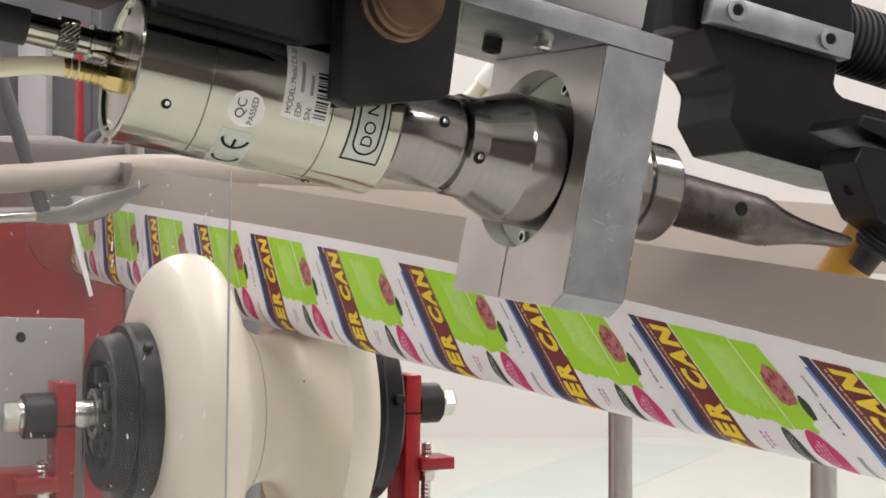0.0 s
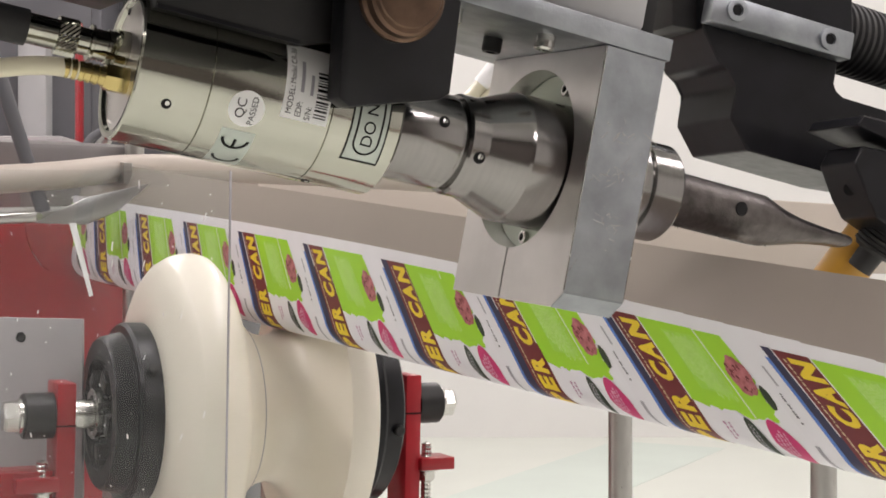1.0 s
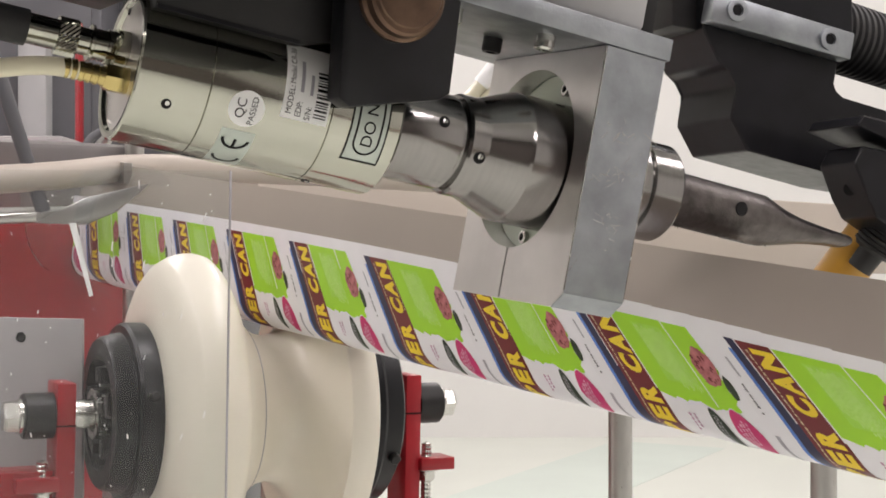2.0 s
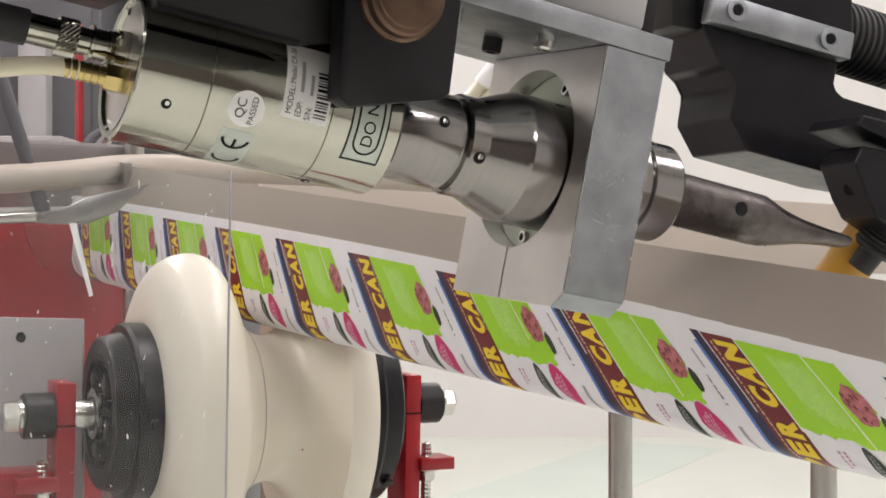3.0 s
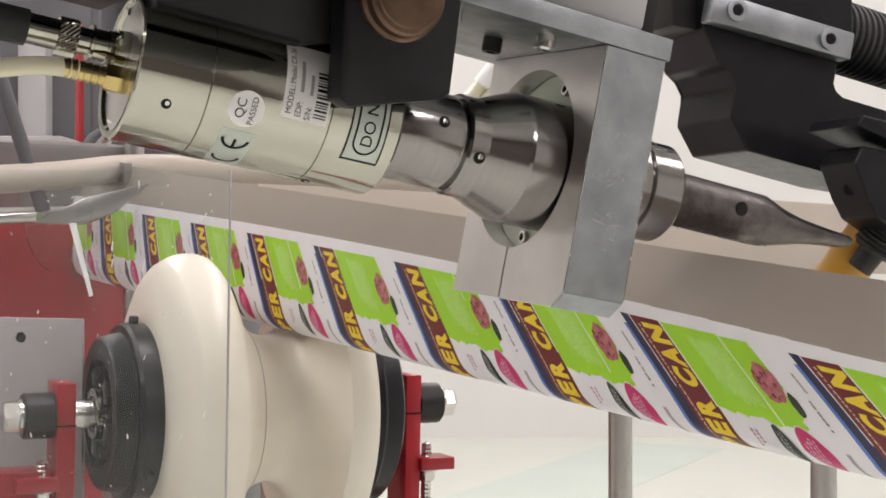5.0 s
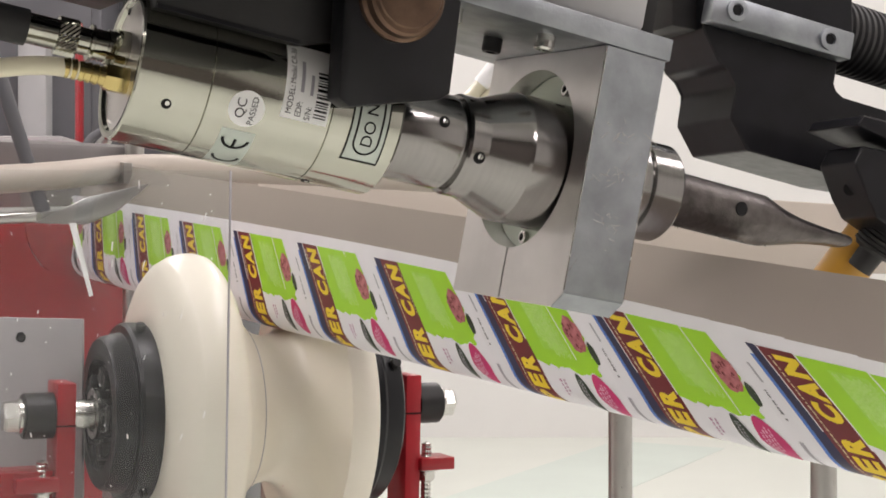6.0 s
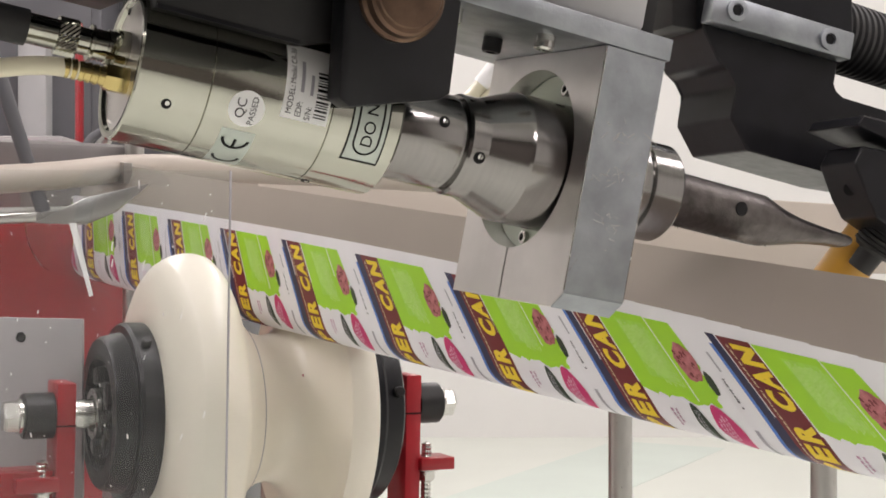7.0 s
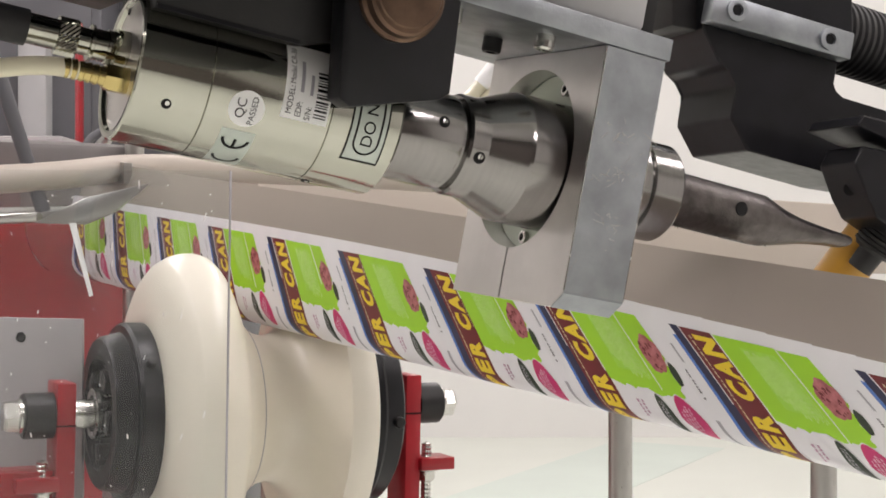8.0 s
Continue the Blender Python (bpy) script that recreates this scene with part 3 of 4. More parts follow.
body = part("roller_body", lathe([(-0.024, 0.03), (-0.024, 0.0800), (-0.0215, 0.0960), (-0.0165, 0.1150), (-0.0125, 0.1240), (-0.0065, 0.1315), (-0.0055, 0.1322), (0.0040, 0.1378), (0.0120, 0.1398), (0.0200, 0.1400), (0.0270, 0.1380), (0.0315, 0.1335), (0.0350, 0.1270), (0.0440, 0.1060), (0.055, 0.087), (0.0652, 0.0755),
                           (0.0658, 0.0750), (0.076, 0.0685), (0.088, 0.0660), (0.100, 0.0685), (0.110, 0.0770), (0.117, 0.0900), (0.1215, 0.105), (0.1235, 0.118), (0.1245, 0.1265), (0.132, 0.1310),
                           (0.1415, 0.1330), (0.147, 0.1315), (0.150, 0.126), (0.150, 0.03)], 128), M_CREAM, roller)
part("seam", lathe([(0.0650, 0.0758), (0.0655, 0.0760), (0.0660, 0.0752)], 128), M_GREYINK, body)
part("speck", lathe([(0, 0), (0, 0.0014), (0.0004, 0)], 10), M_MEAT, body, m=basis((0, -0.94, 0.2), (1, 0, 0), (0.104, -0.0690, 0.020)))
hub = part("hub", lathe([(-0.0235, 0.0785), (-0.040, 0.0785), (-0.043, 0.0765), (-0.0435, 0.070), (-0.058, 0.0665), (-0.061, 0.064), (-0.061, 0.050), (-0.050, 0.046), (-0.050, 0.012)], 80), M_BLACK, roller, "black plastic hub with set screws")
for ang in (20, 140, 260):
    n = Vector((0, math.cos(radians(ang)), math.sin(radians(ang))))
    part("set_screw", lathe([(0, 0), (0, 0.0042), (0.0065, 0.0042), (0.0075, 0.003), (0.0075, 0)], 14), M_BLACKWORN, hub, m=basis(n, (1, 0, 0), Vector((-0.033, 0, 0)) + n * 0.0775))
for i in range(5):
    ang = radians(72 * i)
    part("cage_lug", box(-0.062, -0.050, -0.010, 0.010, 0.026, 0.040, 0.002), M_BLACKWORN, hub, m=Matrix.Rotation(ang, 4, "X"))
part("bearing_ring", lathe([(-0.052, 0.022), (-0.066, 0.022), (-0.066, 0.016), (-0.052, 0.016)], 40), M_STEEL, hub, "bright steel bearing ring")
hub2 = part("hub", lathe([(0.149, 0.100), (0.168, 0.100), (0.171, 0.098), (0.1715, 0.094), (0.190, 0.090), (0.193, 0.086), (0.193, 0.02)], 80), M_BLACK, roller, "black plastic hub with set screws")
for ang in (60, 180, 300):
    n = Vector((0, math.cos(radians(ang)), math.sin(radians(ang))))
    part("set_screw", lathe([(0, 0), (0, 0.005), (0.006, 0.005), (0.007, 0.004), (0.007, 0)], 14), M_BLACKWORN, hub2, m=basis(n, (1, 0, 0), Vector((0.184, 0, 0)) + n * 0.090))
MOVES.append((roller, [(i * 0.5, ROLL @ pose(0, 0, 0, -103.5 * i * 0.5 - 8, 0, 0)) for i in range(17)]))


def mount(side):
    """The stand at one end of the roller, from the plate outwards."""
    s = 1 if side > 0 else -1
    x0 = 0.226 if s > 0 else -0.084
    t = thing("roller_mount", "red enamelled roller stand with a black axle block and bolt", "roller mount", ROLL, "roller stands")
    t.scale = BIG
    def bx(a, b, *q, bev=0.0015):
        lo, hi = sorted((x0 + s * a, x0 + s * b))
        return box(lo, hi, *q, bev)
    def ax(m_):
        return basis((s, 0, 0), (0, 0, 1), m_)
    part("mount_plate", bx(0, 0.016, -0.020, 0.020, -0.985, 0.0285), M_RED, t)
    part("plate_cap", bx(-0.0008, 0.0165, -0.0206, 0.0206, -0.0085, -0.0068), M_INK, t, "dark joint line")
    part("axle_block", lathe([(0, 0), (0, 0.0195), (0.024, 0.0195), (0.0255, 0.018), (0.0255, 0)], 40), M_BLACKWORN, t, m=ax((x0 + s * 0.0162, -0.002, 0.0)))
    b = part("bolt", lathe([(0, 0), (0, 0.0150), (0.003, 0.0150), (0.003, 0)], 32), M_STEEL, t, "bright zinc hexagon bolt", m=ax((x0 + s * 0.042, -0.002, 0.0)))
    part("bolt_top", hex_head(0.0140, 0.0125, None, 0.003), M_STEEL, b)
    part("bar", hose([(x0 + s * 0.006, 0, 0), (x0 - s * 0.040, 0, 0)], 0.0125, 24), M_STEEL, t)
    part("adjusting_stud", lathe([(-0.95, 0)] + [(-0.3 + 0.002 * i * 1.0, 0.0052 if i % 2 else 0.0044) for i in range(132)] + [(-0.036, 0)], 14), M_STEEL, t, m=basis((0, 0, 1), (0, 1, 0), (x0 + s * 0.026, -0.012, 0)))
    part("stud_tab", bx(0.014, 0.050, -0.026, 0.006, -0.062, -0.050), M_RED, t)
    n = part("stud_nut", hex_head(0.0095, 0.010), M_STEEL, t, m=basis((0, 0, -1), (0, 1, 0), (x0 + s * 0.026, -0.012, -0.063)))
    part("washer", lathe([(-0.0012, 0), (-0.0012, 0.0115), (0.0004, 0.0115), (0.0004, 0)], 24), M_STEEL, n)
    part("cross_bar", bx(0.017, 0.085, -0.016, 0.020, -0.115 if s > 0 else -0.10, -0.098 if s > 0 else -0.045), M_RED, t) if s < 0 else None
    part("foot", bx(-0.03, 0.05, -0.04, 0.04, -0.9885, -0.978), M_RED, t)


mount(1)
mount(-1)

# ---- guard, housing and the frame round the film ----
guard = thing("guard_sheet", "clear scratched acrylic guard sheet on a floor stand", "guard sheet")
part("sheet", prism([(-0.95, 0.66), (-0.1665, 0.66), (-0.1575, 1.258), (-0.95, 1.262)], 1.045, 1.050), M_PLEXI, guard, smooth=False)
part("edge", prism([(-0.1668, 0.66), (-0.1660, 0.66), (-0.1570, 1.258), (-0.1578, 1.258)], 1.0445, 1.0505), M_GREYINK, guard, "dark cut edge", smooth=False)
part("stand", box(-0.9, -0.2, 1.03, 1.065, 0.0, 0.67, 0.003), M_STAINLESS, guard)
rs = random.Random(21)
bm = bmesh.new()
for i in range(90):
    x, z, q = rs.uniform(-0.37, -0.17), rs.uniform(1.0, 1.25), rs.uniform(0.0002, 0.0006)
    l = q * rs.choice((1, 1, 1, 3, 6))
    a = rs.uniform(-0.4, 0.4)
    vs = [bm.verts.new((x + dx * q + dz * l * a, 1.0446, z + dz * l)) for dx, dz in ((-1, -1), (1, -1), (1, 1), (-1, 1))]
    bm.faces.new(vs)
part("scratches", bm, M_STICKER, guard, "fine pale scratches and dust", kind="stuff")

house = thing("film_housing", "red enamelled machine housing that takes in the film", "machine housing", FILM)
part("housing_body", box(1.27, 3.0, -0.16, 0.34, -0.20, 0.046, 0.006), M_RED, house)
part("housing_hood", box(1.30, 3.0, -0.10, 0.06, 0.047, 0.145, 0.010), M_HOOD, house, "grey sheet metal hood")
part("housing_foot", box(1.4, 2.9, -0.10, 0.10, -1.17, -0.19, 0.004), M_RED, house)
part("cover_seam", box(1.2685, 1.2705, 0.118, 0.121, -0.19, 0.04), M_DARKGREY, house)
coll = thing("film_guide", "clear plastic guide collar round the film", "film guide", FILM)
bm = bmesh.new()
g = []
for i in range(33):
    t = radians(-70 + 250 * i / 32)
    g.append([bm.verts.new((x, 0.012 + r * math.cos(t) * 0.72, 0.046 + r * math.sin(t))) for x, r in ((1.02, 0.078), (1.27, 0.066), (1.27, 0.068), (1.02, 0.080))])
for p, q in zip(g, g[1:]):
    for k in range(4):
        bm.faces.new((p[k], p[(k + 1) % 4], q[(k + 1) % 4], q[k]))
part("collar_sheet", bm, M_PLEXI, coll)
part("collar_strut", box(1.15, 1.30, -0.03, -0.02, 0.10, 0.125), M_STAINLESS, coll)

fold = thing("fold_plate", "dull steel fold plate where the film tube closes", "fold plate")
part("plate", prism([(-0.4634, 1.2294), (-0.4058, 1.2275), (-0.3706, 1.2422), (-0.334, 1.2742), (-0.4058, 1.2582)], 1.60, 1.606, 0.001), M_STAINLESS, fold)
part("arm", hose([(-0.46, 1.61, 1.236), (-0.60, 1.66, 1.232)], 0.006), M_STAINLESS, fold)
part("finger", prism([(-0.4198, 1.2290), (-0.4122, 1.2290), (-0.3930, 1.1480), (-0.3970, 1.1465)], 1.585, 1.587), M_STICKER, fold, "pale plastic finger")

post = thing("frame_post", "round brushed stainless frame post", "post", pose(0.2008, 1.6, 0), "frame posts")
part("post", lathe([(0, 0), (0, 0.0135), (1.12, 0.0135), (1.12, 0)], 40), M_STAINLESS, post, m=pose(0, 0, 0, 0, -90, 0))
part("foot", lathe([(0, 0), (0, 0.04), (0.008, 0.04), (0.008, 0)], 32), M_STAINLESS, post, m=pose(0, 0, 0, 0, -90, 0))
copy_thing(post, pose(0.3960, 1.47, 0))

beam = thing("side_beam", "beige painted machine beam behind the film", "beam", basis((0.937, 0.6, -0.0286), (0, 0, 1), (-0.307, 2.0, 1.3176)))
part("beam", box(0.05, 3.2, 0, 0.06, -0.13, 0.0, 0.004), M_BEIGE, beam)
part("beam_leg", box(2.9, 3.0, 0.01, 0.05, -1.32, -0.12), M_BEIGE, beam)
part("beam_leg", box(0.09, 0.13, 0.01, 0.05, -1.32, -0.12), M_BEIGE, beam)
pipe = thing("cream_pipe", "thick cream painted pipe behind the film", "pipe")
part("pipe", hose([(-1.3, 1.40, 1.235), (-0.54, 1.6, 1.2770), (-0.3878, 1.75, 1.3005), (-0.2766, 1.88, 1.3050), (0.1, 2.1, 1.295)], 0.0165, 24), M_BEIGE, pipe)
part("pipe_leg", hose([(-1.0, 1.47, 1.25), (-1.0, 1.47, 0.0)], 0.014), M_STAINLESS, pipe)
part("pipe_leg", hose([(-0.384, 1.756, 1.30), (-0.384, 1.756, 0.0)], 0.014), M_STAINLESS, pipe)

# ---- things behind the guard ----
gp = thing("side_plate", "grey steel side plate with a bolt hole", "machine plate")
part("plate", prism([(-0.60, 0.0), (-0.3395, 0.0), (-0.3395, 1.1340), (-0.60, 1.1390)], 1.33, 1.337, 0.0008), M_PLATE, gp)
# black disc on the plate paints the dark inside of the hole
part("bolt_hole", lathe([(0, 0), (0, 0.0048), (0.0006, 0.0040), (0.0006, 0)], 24), M_INK, gp, m=basis((0, -1, 0), (0, 0, 1), (-0.3975, 1.3296, 1.1170)))
part("rib", box(-0.60, -0.55, 1.31, 1.36, 0.0, 1.10, 0.002), M_PLATE, gp)


def rod(name, a, b, r, material, label, cat, foot=None):
    t = thing(name, label, cat)
    part("shaft", hose([a, b], r, 20), material, t)
    if foot:
        part("support", hose([b, foot], r * 0.8, 16), material, t)
    return t


rod("guide_bar", (-0.75, 1.66, 1.236), (-0.425, 1.72, 1.2455), 0.0075, M_STAINLESS, "stainless guide bar beside the film", "guide bar")
rod("dark_rod", (-0.555, 1.60, 1.56), (-0.464, 1.64, 1.243), 0.0085, M_DARKGREY, "dark painted slanting rod", "rod")
rod("frame_rod", (-0.404, 1.85, 1.62), (-0.404, 1.85, 1.270), 0.0125, M_STAINLESS, "stainless upright behind the film", "rod")
rod("slanting_rod", (-0.4875, 2.2, 1.4121), (-0.5579, 2.2, 1.3329), 0.009, M_STAINLESS, "stainless slanting rod in the far frame", "rod")


def cabinet(name, x0, x1, y0, y1, z0, z1, material, label, cat, door=True):
    t = thing(name, label, cat)
    part("cabinet_body", box(x0, x1, y0, y1, z0, z1, 0.008), material, t)
    if door:
        part("door_panel", box(x0 + 0.02, x1 - 0.02, y0 - 0.008, y0, z0 + 0.05, z1 - 0.03, 0.003), material, t)
    return t


cabinet("grey_cabinet", -1.6, -0.70, 2.9, 3.5, 0, 1.75, M_DARKGREY, "dark grey machine cabinet in the back", "cabinet")
cabinet("drive_box", -0.83, -0.685, 2.55, 2.7, 0, 1.405, M_PLATE, "pale grey drive box on the machine frame", "machine box")
cabinet("switch_box", -0.64, -0.532, 2.4, 2.5, 0, 1.372, M_PLATE, "pale grey switch box on the machine frame", "machine box")
cabinet("red_box", -0.80, -0.715, 2.46, 2.54, 0, 1.392, M_RED, "small red machine box", "machine box")
cabinet("tall_cabinet", -0.72, -0.44, 3.05, 3.5, 0, 2.0, M_DARKGREY, "tall dark cabinet in the back", "cabinet")
cabinet("red_pillar", -0.79, -0.765, 2.9, 2.98, 0, 1.60, M_RED, "narrow red machine pillar", "pillar", False)
cabinet("white_pillar", -0.86, -0.80, 2.85, 2.93, 0, 1.62, M_GREYPAINT, "narrow pale machine pillar", "pillar", False)

cabinet("red_post", -0.711, -0.700, 2.72, 2.76, 0, 1.64, M_RED, "thin red machine post in the back", "pillar", False)
cable = thing("bent_pipe", "thin dark bent pipe on the machine frame", "pipe")
part("pipe", hose([(-0.604, 2.36, 0.9), (-0.604, 2.36, 1.33), (-0.600, 2.36, 1.366), (-0.585, 2.37, 1.390), (-0.555, 2.38, 1.402), (-0.50, 2.40, 1.402), (-0.44, 2.42, 1.40)], 0.0070, 14), M_DARKGREY, cable)
part("pipe_leg", hose([(-0.604, 2.36, 0.9), (-0.604, 2.36, 0.0)], 0.0070, 14), M_DARKGREY, cable)
rod("cross_bar", (-0.80, 2.30, 1.338), (-0.50, 2.30, 1.330), 0.010, M_DARKGREY, "dark painted cross bar of the far frame", "rod", (-0.50, 2.30, 0.0))

# ---- black machine parts beyond the bracket ----
HEAD = basis((0.94, 0.34, 0), (0, 0, 1), (0.1865, 0.9534, 1.3106))
head = thing("pivot_casting", "black cast machine arm with a bolted steel bar", "machine arm", HEAD)
part("casting", prism([(-0.0121, 0.16), (-0.0121, 0.0374), (0.0, 0.0152), (0.0087, 0.011), (0.0144, 0.001), (0.0126, -0.0048), (0.0091, -0.0218), (0.0223, -0.0439), (0.0757, -0.0555),
                       (0.1174, -0.0646), (0.40, -0.10), (0.40, -0.04), (0.1449, -0.015), (0.0982, -0.0063), (0.0922, -0.0018), (0.0894, 0.0047), (0.0941, 0.0132), (0.0922, 0.019), (0.108, 0.0398), (0.1033, 0.16)], 0, 0.075, 0.0015), M_BLACK, head, smooth=False)
sb = part("steel_bar", prism([(-0.0108, 0.0604), (0.099, 0.0382), (0.0953, 0.0194), (-0.0151, 0.0410)], -0.014, 0.0, 0.0012), M_ALU, head, "bolted bright steel bar")
for x, z in ((0.0046, 0.0485), (0.0774, 0.0329)):
    cap_screw("cap_screw", sb, basis((0, -1, 0), (0, 0, 1), (x, -0.0138, z)), 0.0076, 0.0026, M_ALU)
part("ledge", prism([(-0.030, 0.16), (-0.030, 0.040), (0.0, 0.036), (0.004, 0.045), (0.004, 0.16)], 0.010, 0.060, 0.002), M_BLACKWORN, head)
bel = thing("ribbed_bellows", "black rubber bellows with close ribs", "bellows", basis((0.0726, 0.04, -0.014), (0, 0, 1), (0.2740, 1.02, 1.3570)))
bprof = [(0, 0)]
for i in range(14):
    bprof += [(0.006 * i, 0.0232), (0.006 * i + 0.0012, 0.0262), (0.006 * i + 0.0040, 0.0262), (0.006 * i + 0.0052, 0.0232)]
bprof += [(0.3, 0.022), (0.3, 0)]
part("bellows", lathe(bprof, 56), M_RUBBER, bel)
ARM = basis((0.94, 0.34, 0), (0, 0, 1), (0.2705, 0.9046, 1.2508))
arm = thing("clamp_lever", "black clamp lever with a chrome pin", "lever", ARM)
part("lever_plate", prism([(-0.0134, 0.0273), (-0.0083, 0.0339), (0.30, -0.026), (0.30, -0.040), (0.010, 0.0192)], -0.010, 0.045, 0.001), M_BLACK, arm, smooth=False)
part("lever_block", prism([(-0.0106, 0.0034), (-0.0043, 0.0150), (0.30, -0.030), (0.30, -0.105), (0.0612, -0.0545), (0.0259, -0.0414), (0.0064, -0.0310), (-0.0, -0.0190)], -0.004, 0.035, 0.0015), M_BLACK, arm, smooth=False)
part("chrome_pin", lathe([(-0.004, 0), (-0.004, 0.0085), (0.001, 0.0080), (0.003, 0.005), (0.004, 0)], 32), M_STEEL, arm, "domed chrome pin", m=basis((-0.1, -0.65, 0.76), (1, 0, 0.1), (0.0260, -0.0095, 0.0215)))
# black disc instead of a drilled hole, for its inner shade
sunk = part("pin_hole", lathe([(0, 0.0045), (0.0006, 0.0040), (0.0002, 0)], 20), M_INK, arm, m=basis((-0.8, -0.6, 0), (0, 0, 1), (-0.003, 0.012, -0.012)))
cyl = thing("amber_cylinder", "amber plastic cylinder with a black knurled ring", "cylinder", basis((-0.0369, 0.02, -0.0564), (0, 1, 0), (0.3000, 0.955, 1.2240)))
part("tube", lathe([(0, 0), (0, 0.0165), (0.16, 0.0165), (0.16, 0)], 48), M_YELLOW, cyl)
KNOB = cyl.matrix_basis.inverted() @ basis((-0.0369, 0.02, -0.0564), (0, 1, 0), (0.2885, 0.938, 1.2030))
kb = [(-0.030, 0), (-0.030, 0.0125)]
for i in range(5):
    kb += [(-0.012 + 0.0032 * i, 0.0140), (-0.0112 + 0.0032 * i, 0.0152), (-0.0096 + 0.0032 * i, 0.0152), (-0.0089 + 0.0032 * i, 0.0140)]
kb += [(0.006, 0.0125), (0.006, 0.009), (0.020, 0.0085), (0.020, 0)]
part("knurled_ring", lathe(kb, 44), M_RUBBER, cyl, "black knurled ring", m=KNOB)
for dx, r, m_ in ((0.0, 0.0058, M_HOSE), (0.013, 0.0045, M_HOSE)):
    hs = thing("air_hose", "milky plastic air hose hanging behind the bracket", "hose", group="air hoses")
    part("hose", hose([(0.16 + dx, 1.10, 1.62), (0.10 + dx, 1.10, 1.45), (0.062 + dx, 1.10, 1.372), (0.040 + dx, 1.10, 1.340), (0.016 + dx, 1.10, 1.312)], r, 16), m_, hs)
    part("clip", hose([(0.0415 + dx, 1.098, 1.342), (0.030 + dx, 1.10, 1.328)], r * 1.25, 16), M_STICKER, hs)

# ---- film: rigid pieces that travel and fold upright ----
P = PERIOD
CUTS = ((0.0142, 0.0485), (0.0485, 0.1000), (0.1000, 0.1293), (0.1293, P + 0.0142))
INK = 0.00012


def piece(k):
    """The piece of the repeat on which the next shapes lie."""
    MID[0] = sum(CUTS[k]) / 2


def green_field(u0, u1, edge):
    """The green ink between u0 and u1; edge: with the ragged side towards the white."""
    def at(i, j):
        v = 0.0140 + (TOP - 0.0140) * j
        right = u0
        if edge:
            right = 0.0262 + 0.0012 * math.sin(v * 90) + (0.0016 * math.sin(v * 700) if v < 0.050 else 0)
            right += 0.5 * max(0.0, 0.022 - v)
        u = right + (u1 - right) * i
        return u, v + ((0.0018 * math.sin(u * 210) + 0.0008 * math.sin(u * 700)) * max(0, 1 - 12 * j))
    return patch(0, 1, 0, 1, INK, 10, 34, shape=at)


rng = random.Random(5)


def film_letters(words, u0, high):
    """Heavy letters of equal width that run up across the film, each fitted into its place (v from, v to)."""
    bm = bmesh.new()
    for c, v0, v1 in words:
        cu = bpy.data.curves.new("writing", "FONT")
        cu.body, cu.size, cu.offset, cu.resolution_u = c, 0.02, 0.00115, 3
        ob = new("writing_source", cu)
        src = bmesh.new()
        src.from_mesh(ob.evaluated_get(bpy.context.evaluated_depsgraph_get()).to_mesh())
        bpy.data.objects.remove(ob)
        bmesh.ops.triangulate(src, faces=src.faces)
        bmesh.ops.subdivide_edges(src, edges=src.edges, cuts=2)
        bmesh.ops.triangulate(src, faces=src.faces)
        xs, ys = [w.co.x for w in src.verts], [w.co.y for w in src.verts]
        x0, x1, y0, y1 = min(xs), max(xs), min(ys), max(ys)
        vs = [place(bm, u0 + high * (w.co.y - y0) / (y1 - y0), v0 + (v1 - v0) * (w.co.x - x0) / (x1 - x0), 3.0 * INK) for w in src.verts]
        for f in src.faces:
            bm.faces.new([vs[w.index] for w in f.verts])
        src.free()
    return bm


def strip(bm, u, w_, v0, v1, lift):
    return patch(u, u + w_, v0, v1, lift * INK, 1, max(2, int(abs(v1 - v0) / 0.002)), bm)


def bars(bm, u, w_, v0, v1, lift, lo, hi, gap):
    """A line of writing too small to read."""
    v = v0
    while v < v1:
        l = min(rng.uniform(lo, hi), v1 - v)
        if l > 0.0004:
            strip(bm, u + rng.uniform(-0.1, 0.1) * w_, w_ * rng.uniform(0.7, 1.0), v, v + l, lift)
        v += l + gap * rng.uniform(0.6, 1.6)
    return bm


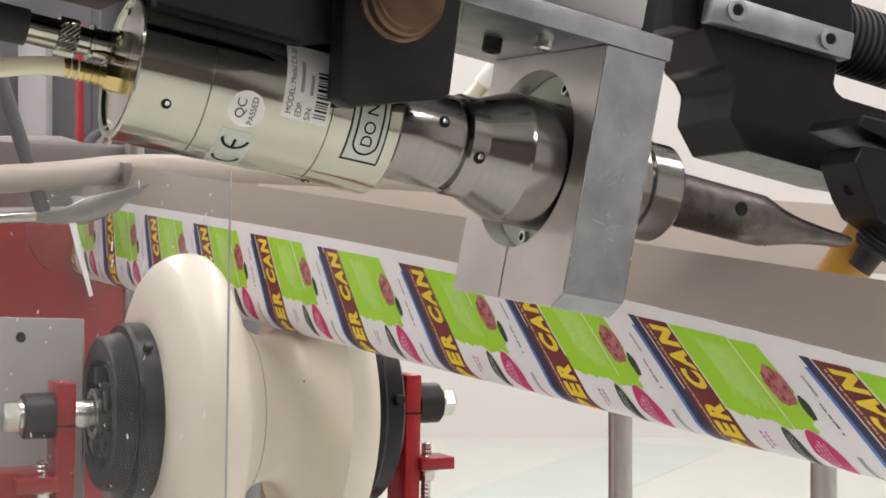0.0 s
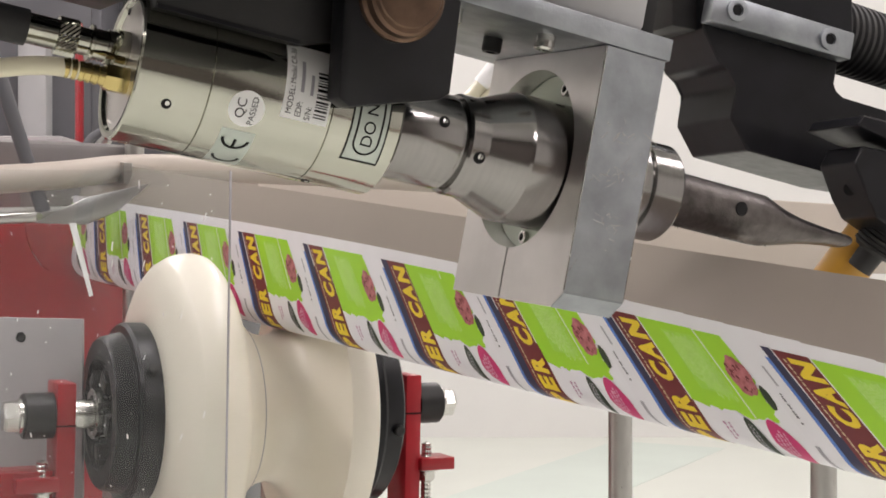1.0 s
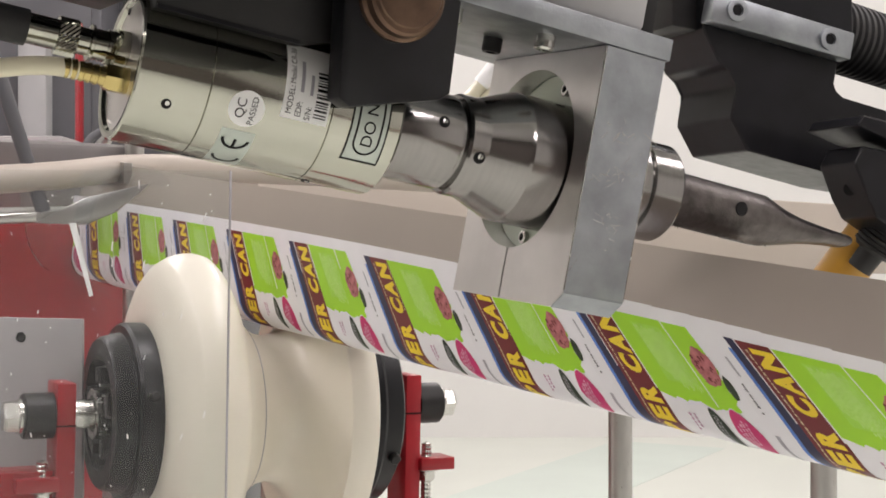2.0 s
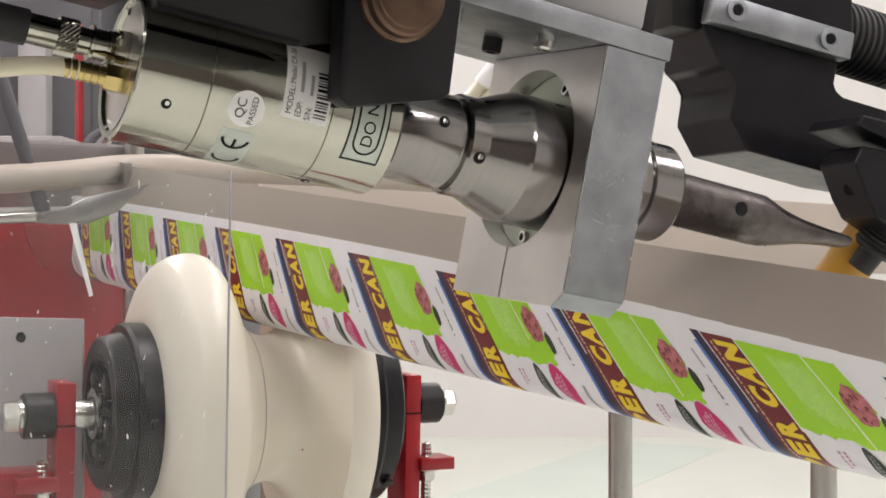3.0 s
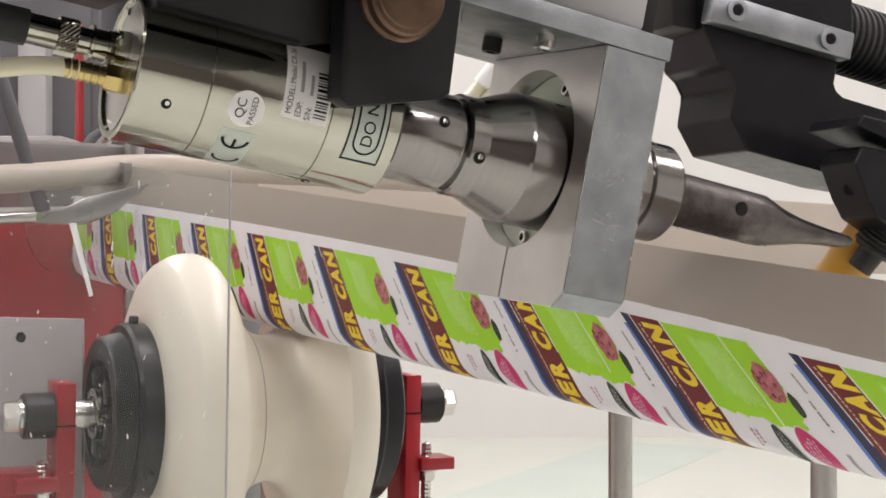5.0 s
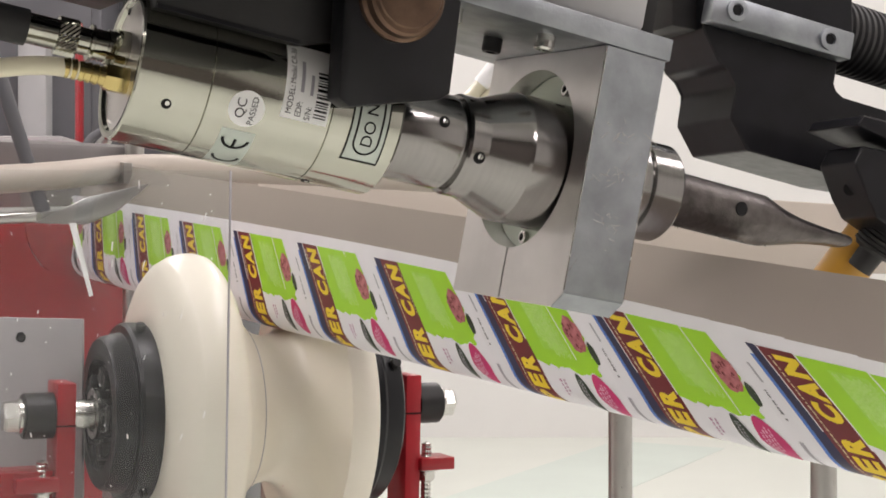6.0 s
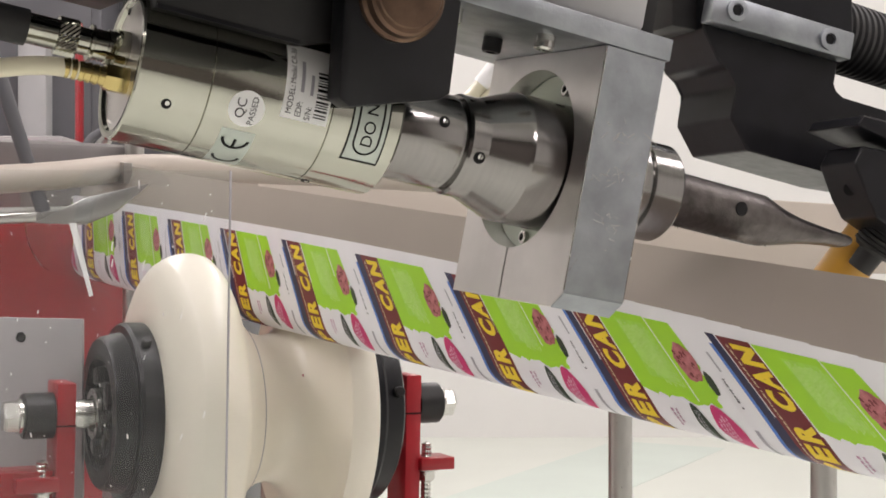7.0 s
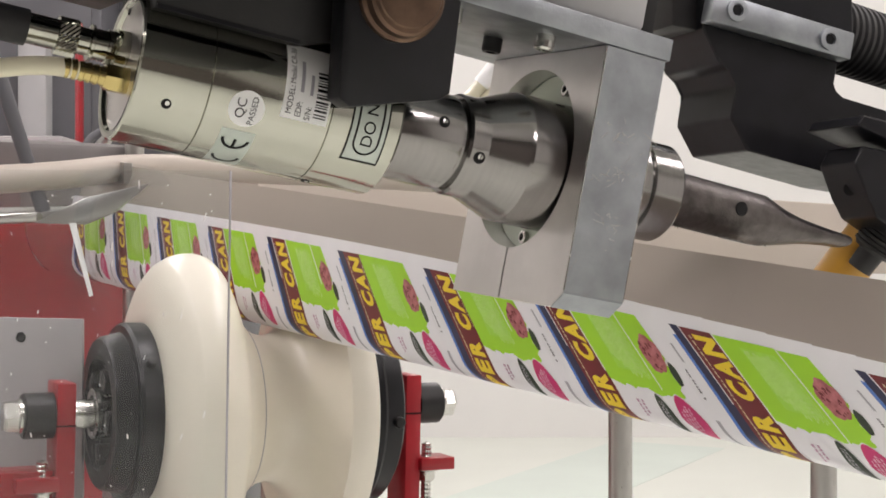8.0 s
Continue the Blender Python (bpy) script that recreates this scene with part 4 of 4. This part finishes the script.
def green_print():
    pal = bmesh.new()
    piece(1)
    for i in range(13):
        u0 = 0.0535 + i * 0.0022
        low = 0.0215 + 0.012 * max(0, i - 6) / 6 + rng.uniform(0, 0.004)
        bars(pal, u0, 0.0012 if i > 2 else 0.0008, low, 0.0630 - rng.uniform(0, 0.003), 2, 0.0008, 0.0040, 0.0006)
    pw, pw2, mw, spots = bmesh.new(), bmesh.new(), bmesh.new(), bmesh.new()
    piece(0)
    for ub, v0, v1 in ((0.0410, -0.009, 0.004), (0.0382, -0.012, 0.007), (0.0354, -0.012, 0.009), (0.0326, -0.008, 0.008)):
        bars(pw, ub, 0.0017, v0, v1, 4, 0.0008, 0.0026, 0.0006)
    for i in range(16):
        a, q = rng.uniform(0, 6.28), math.sqrt(rng.uniform(0.05, 0.95))
        disc(0.0345 + 0.0078 * q * math.cos(a) + 0.0008, 0.0435 + 0.0105 * q * math.sin(a), rng.uniform(0.0005, 0.0015), rng.uniform(0.0006, 0.0018), 4 * INK, 8, spots, 0.2, rings=1)
    piece(1)
    for ub in (0.0566, 0.0590):
        bars(pw2, ub, 0.0016, -0.012, 0.008, 5, 0.0008, 0.0024, 0.0006)
    for ub, v0, v1 in ((0.0770, -0.004, 0.006), (0.0810, -0.007, 0.006)):
        bars(mw, ub, 0.0022, v0, v1, 5, 0.0012, 0.0026, 0.0007)
    piece(0)
    a = [("green_field", green_field(0.0, 0.0487, True), M_GREEN, "bright green ink field"), ("pink_oval", disc(0.0350, -0.0010, 0.0112, 0.0165, 2 * INK, 30, skew=0.003, point=0.25), M_PINK, "magenta ink oval"),
         ("picture", disc(0.0345, 0.0432, 0.0098, 0.0128, 3 * INK, 40, wob=0.05, skew=-0.003), M_MEAT, "reddish food picture"), ("picture_spot", spots, M_MAROON, "dark flecks in the food picture"),
         ("picture_shade", disc(0.0238, 0.0318, 0.0036, 0.0080, 2 * INK, 18, wob=0.04, skew=-0.001), M_DKGREEN, "dark green picture edge"), ("oval_writing", pw, M_PALEPINK, "pale writing bars")]
    piece(1)
    b = [("green_field", green_field(0.0483, 0.1000, False), M_GREEN, "bright green ink field"), ("pale_field", patch(0.0555, 0.0830, 0.0265, 0.0640, 1.5 * INK, 6, 20), M_PALEFIELD, "lighter green text field"), ("pale_writing", pal, M_PALEGREEN, "block of small pale writing"),
         ("dark_oval", disc(0.0575, -0.0025, 0.0058, 0.0152, 3 * INK, 26, skew=0.002, point=0.2), M_DKGREEN, "dark green ink oval"), ("oval_writing", pw2, M_GREYINK, "grey writing bars"),
         ("pale_oval", disc(0.0800, -0.0010, 0.0112, 0.0160, 2 * INK, 36, wob=0.04, skew=0.002), M_FILM, "white oval"), ("oval_mark", mw, M_PINKMARK, "pale magenta writing bars")]
    return a, b


def band_print():
    piece(2)
    yel = film_letters((("P", -0.0205, -0.0088), ("E", -0.0068, 0.0042), ("R", 0.0066, 0.0186), ("C", 0.0262, 0.0385), ("A", 0.0394, 0.0522), ("N", 0.0534, 0.0656)), 0.1032, 0.0182)
    sm, gw = bmesh.new(), bmesh.new()
    bars(sm, 0.1243, 0.0016, -0.022, 0.064, 2, 0.0010, 0.0036, 0.0008)
    bars(sm, 0.1010, 0.0009, 0.030, 0.066, 2, 0.0010, 0.0036, 0.0008)
    piece(3)
    for v0, v1 in ((0.0185, 0.0200), (0.0225, 0.0275), (0.0283, 0.0320), (0.0328, 0.0385)):
        bars(gw, P + 0.0082, 0.0022, v0, v1, 2, 0.0008, 0.0018, 0.0004)
    piece(2)
    a = [("maroon_band", patch(0.1000, 0.1295, -0.050, TOP, INK, 2, 58), M_MAROON, "maroon ink band"), ("yellow_lettering", yel, M_INKYEL, "large bold yellow lettering"), ("small_writing", sm, M_CREAMINK, "fine pale yellow writing")]
    piece(3)
    b = [("navy_band", patch(0.1291, 0.1388, -0.050, TOP, INK, 1, 58), M_NAVY, "navy ink band"), ("blue_edge", patch(0.1388, 0.1420, -0.050, TOP * 0.90, INK, 1, 55), M_BLUE, "blue ink edge"),
         ("grey_writing", gw, M_DKINK, "small grey writing bars"), ("grey_smear", strip(None, P + 0.0046, 0.0020, 0.043, 0.055, 2), M_GREYINK, "pale grey print"), ("grey_shade", strip(None, P + 0.0100, 0.0034, -0.020, 0.004, 2), M_GREYINK, "pale grey print")]
    return a, b


first = thing("printed_film", "glossy printed film in green, maroon and navy, folding up", "printed film", group="moving film")
WALLS = ("picture_wall", "text_wall", "band_wall", "edge_wall")
for nm, (u0, u1), prints in zip(WALLS, CUTS, green_print() + band_print()):
    mid = MID[0] = (u0 + u1) / 2
    wall = part(nm, patch(u0 - 0.0015, u1 + 0.0015, -0.060, 0.0785, 0.0, 3, 70), M_FILM, first, "glossy white film")
    pieces = [wall] + [part(n_, b_, mt, wall, lb) for n_, b_, mt, lb in prints]
    for o in pieces:
        o.data.transform(Matrix.Translation((-mid, 0, 0)))
bk = part("back_wall", box(-P / 2, P / 2, -0.0002, 0.0, 0.012, 0.107), M_BACK, first, "unprinted beige inner face of the film", m=pose(P / 2, 0, 0, 90 - FAR_LEAN, 0, 0), smooth=False)


def leaning(u, deg):
    """A wall piece at u that leans by deg."""
    return Matrix.Translation((u, 0, 0)) @ pose(0, 0, 0, deg, 0, 0)


for k in range(21):
    t = first if k == 0 else copy_thing(first, Matrix())
    kids = [next(c for c in t.children if c.name.startswith(n)) for n in WALLS + ("back_wall",)]
    rows, turns = [], [[] for _ in kids]
    for i in range(17):
        tt = i * 0.5
        s = FIRST + k * PERIOD + travel(tt)
        rows.append((tt, FILM @ pose(s, 0, 0)))
        for (u0, u1), rr_ in zip(CUTS, turns):
            m_ = (u0 + u1) / 2
            rr_.append((tt, leaning(m_, near_lean(s + m_))))
        turns[-1].append((tt, Matrix.Translation((P / 2, 0, -0.0065 + 0.0215 * (s + P / 2))) @ pose(0, 0, 0, 0, -1.232, 0) @ pose(0, 0, 0, 90 - FAR_LEAN, 0, 0)))
    MOVES += [(t, rows)] + list(zip(kids, turns))

motions()
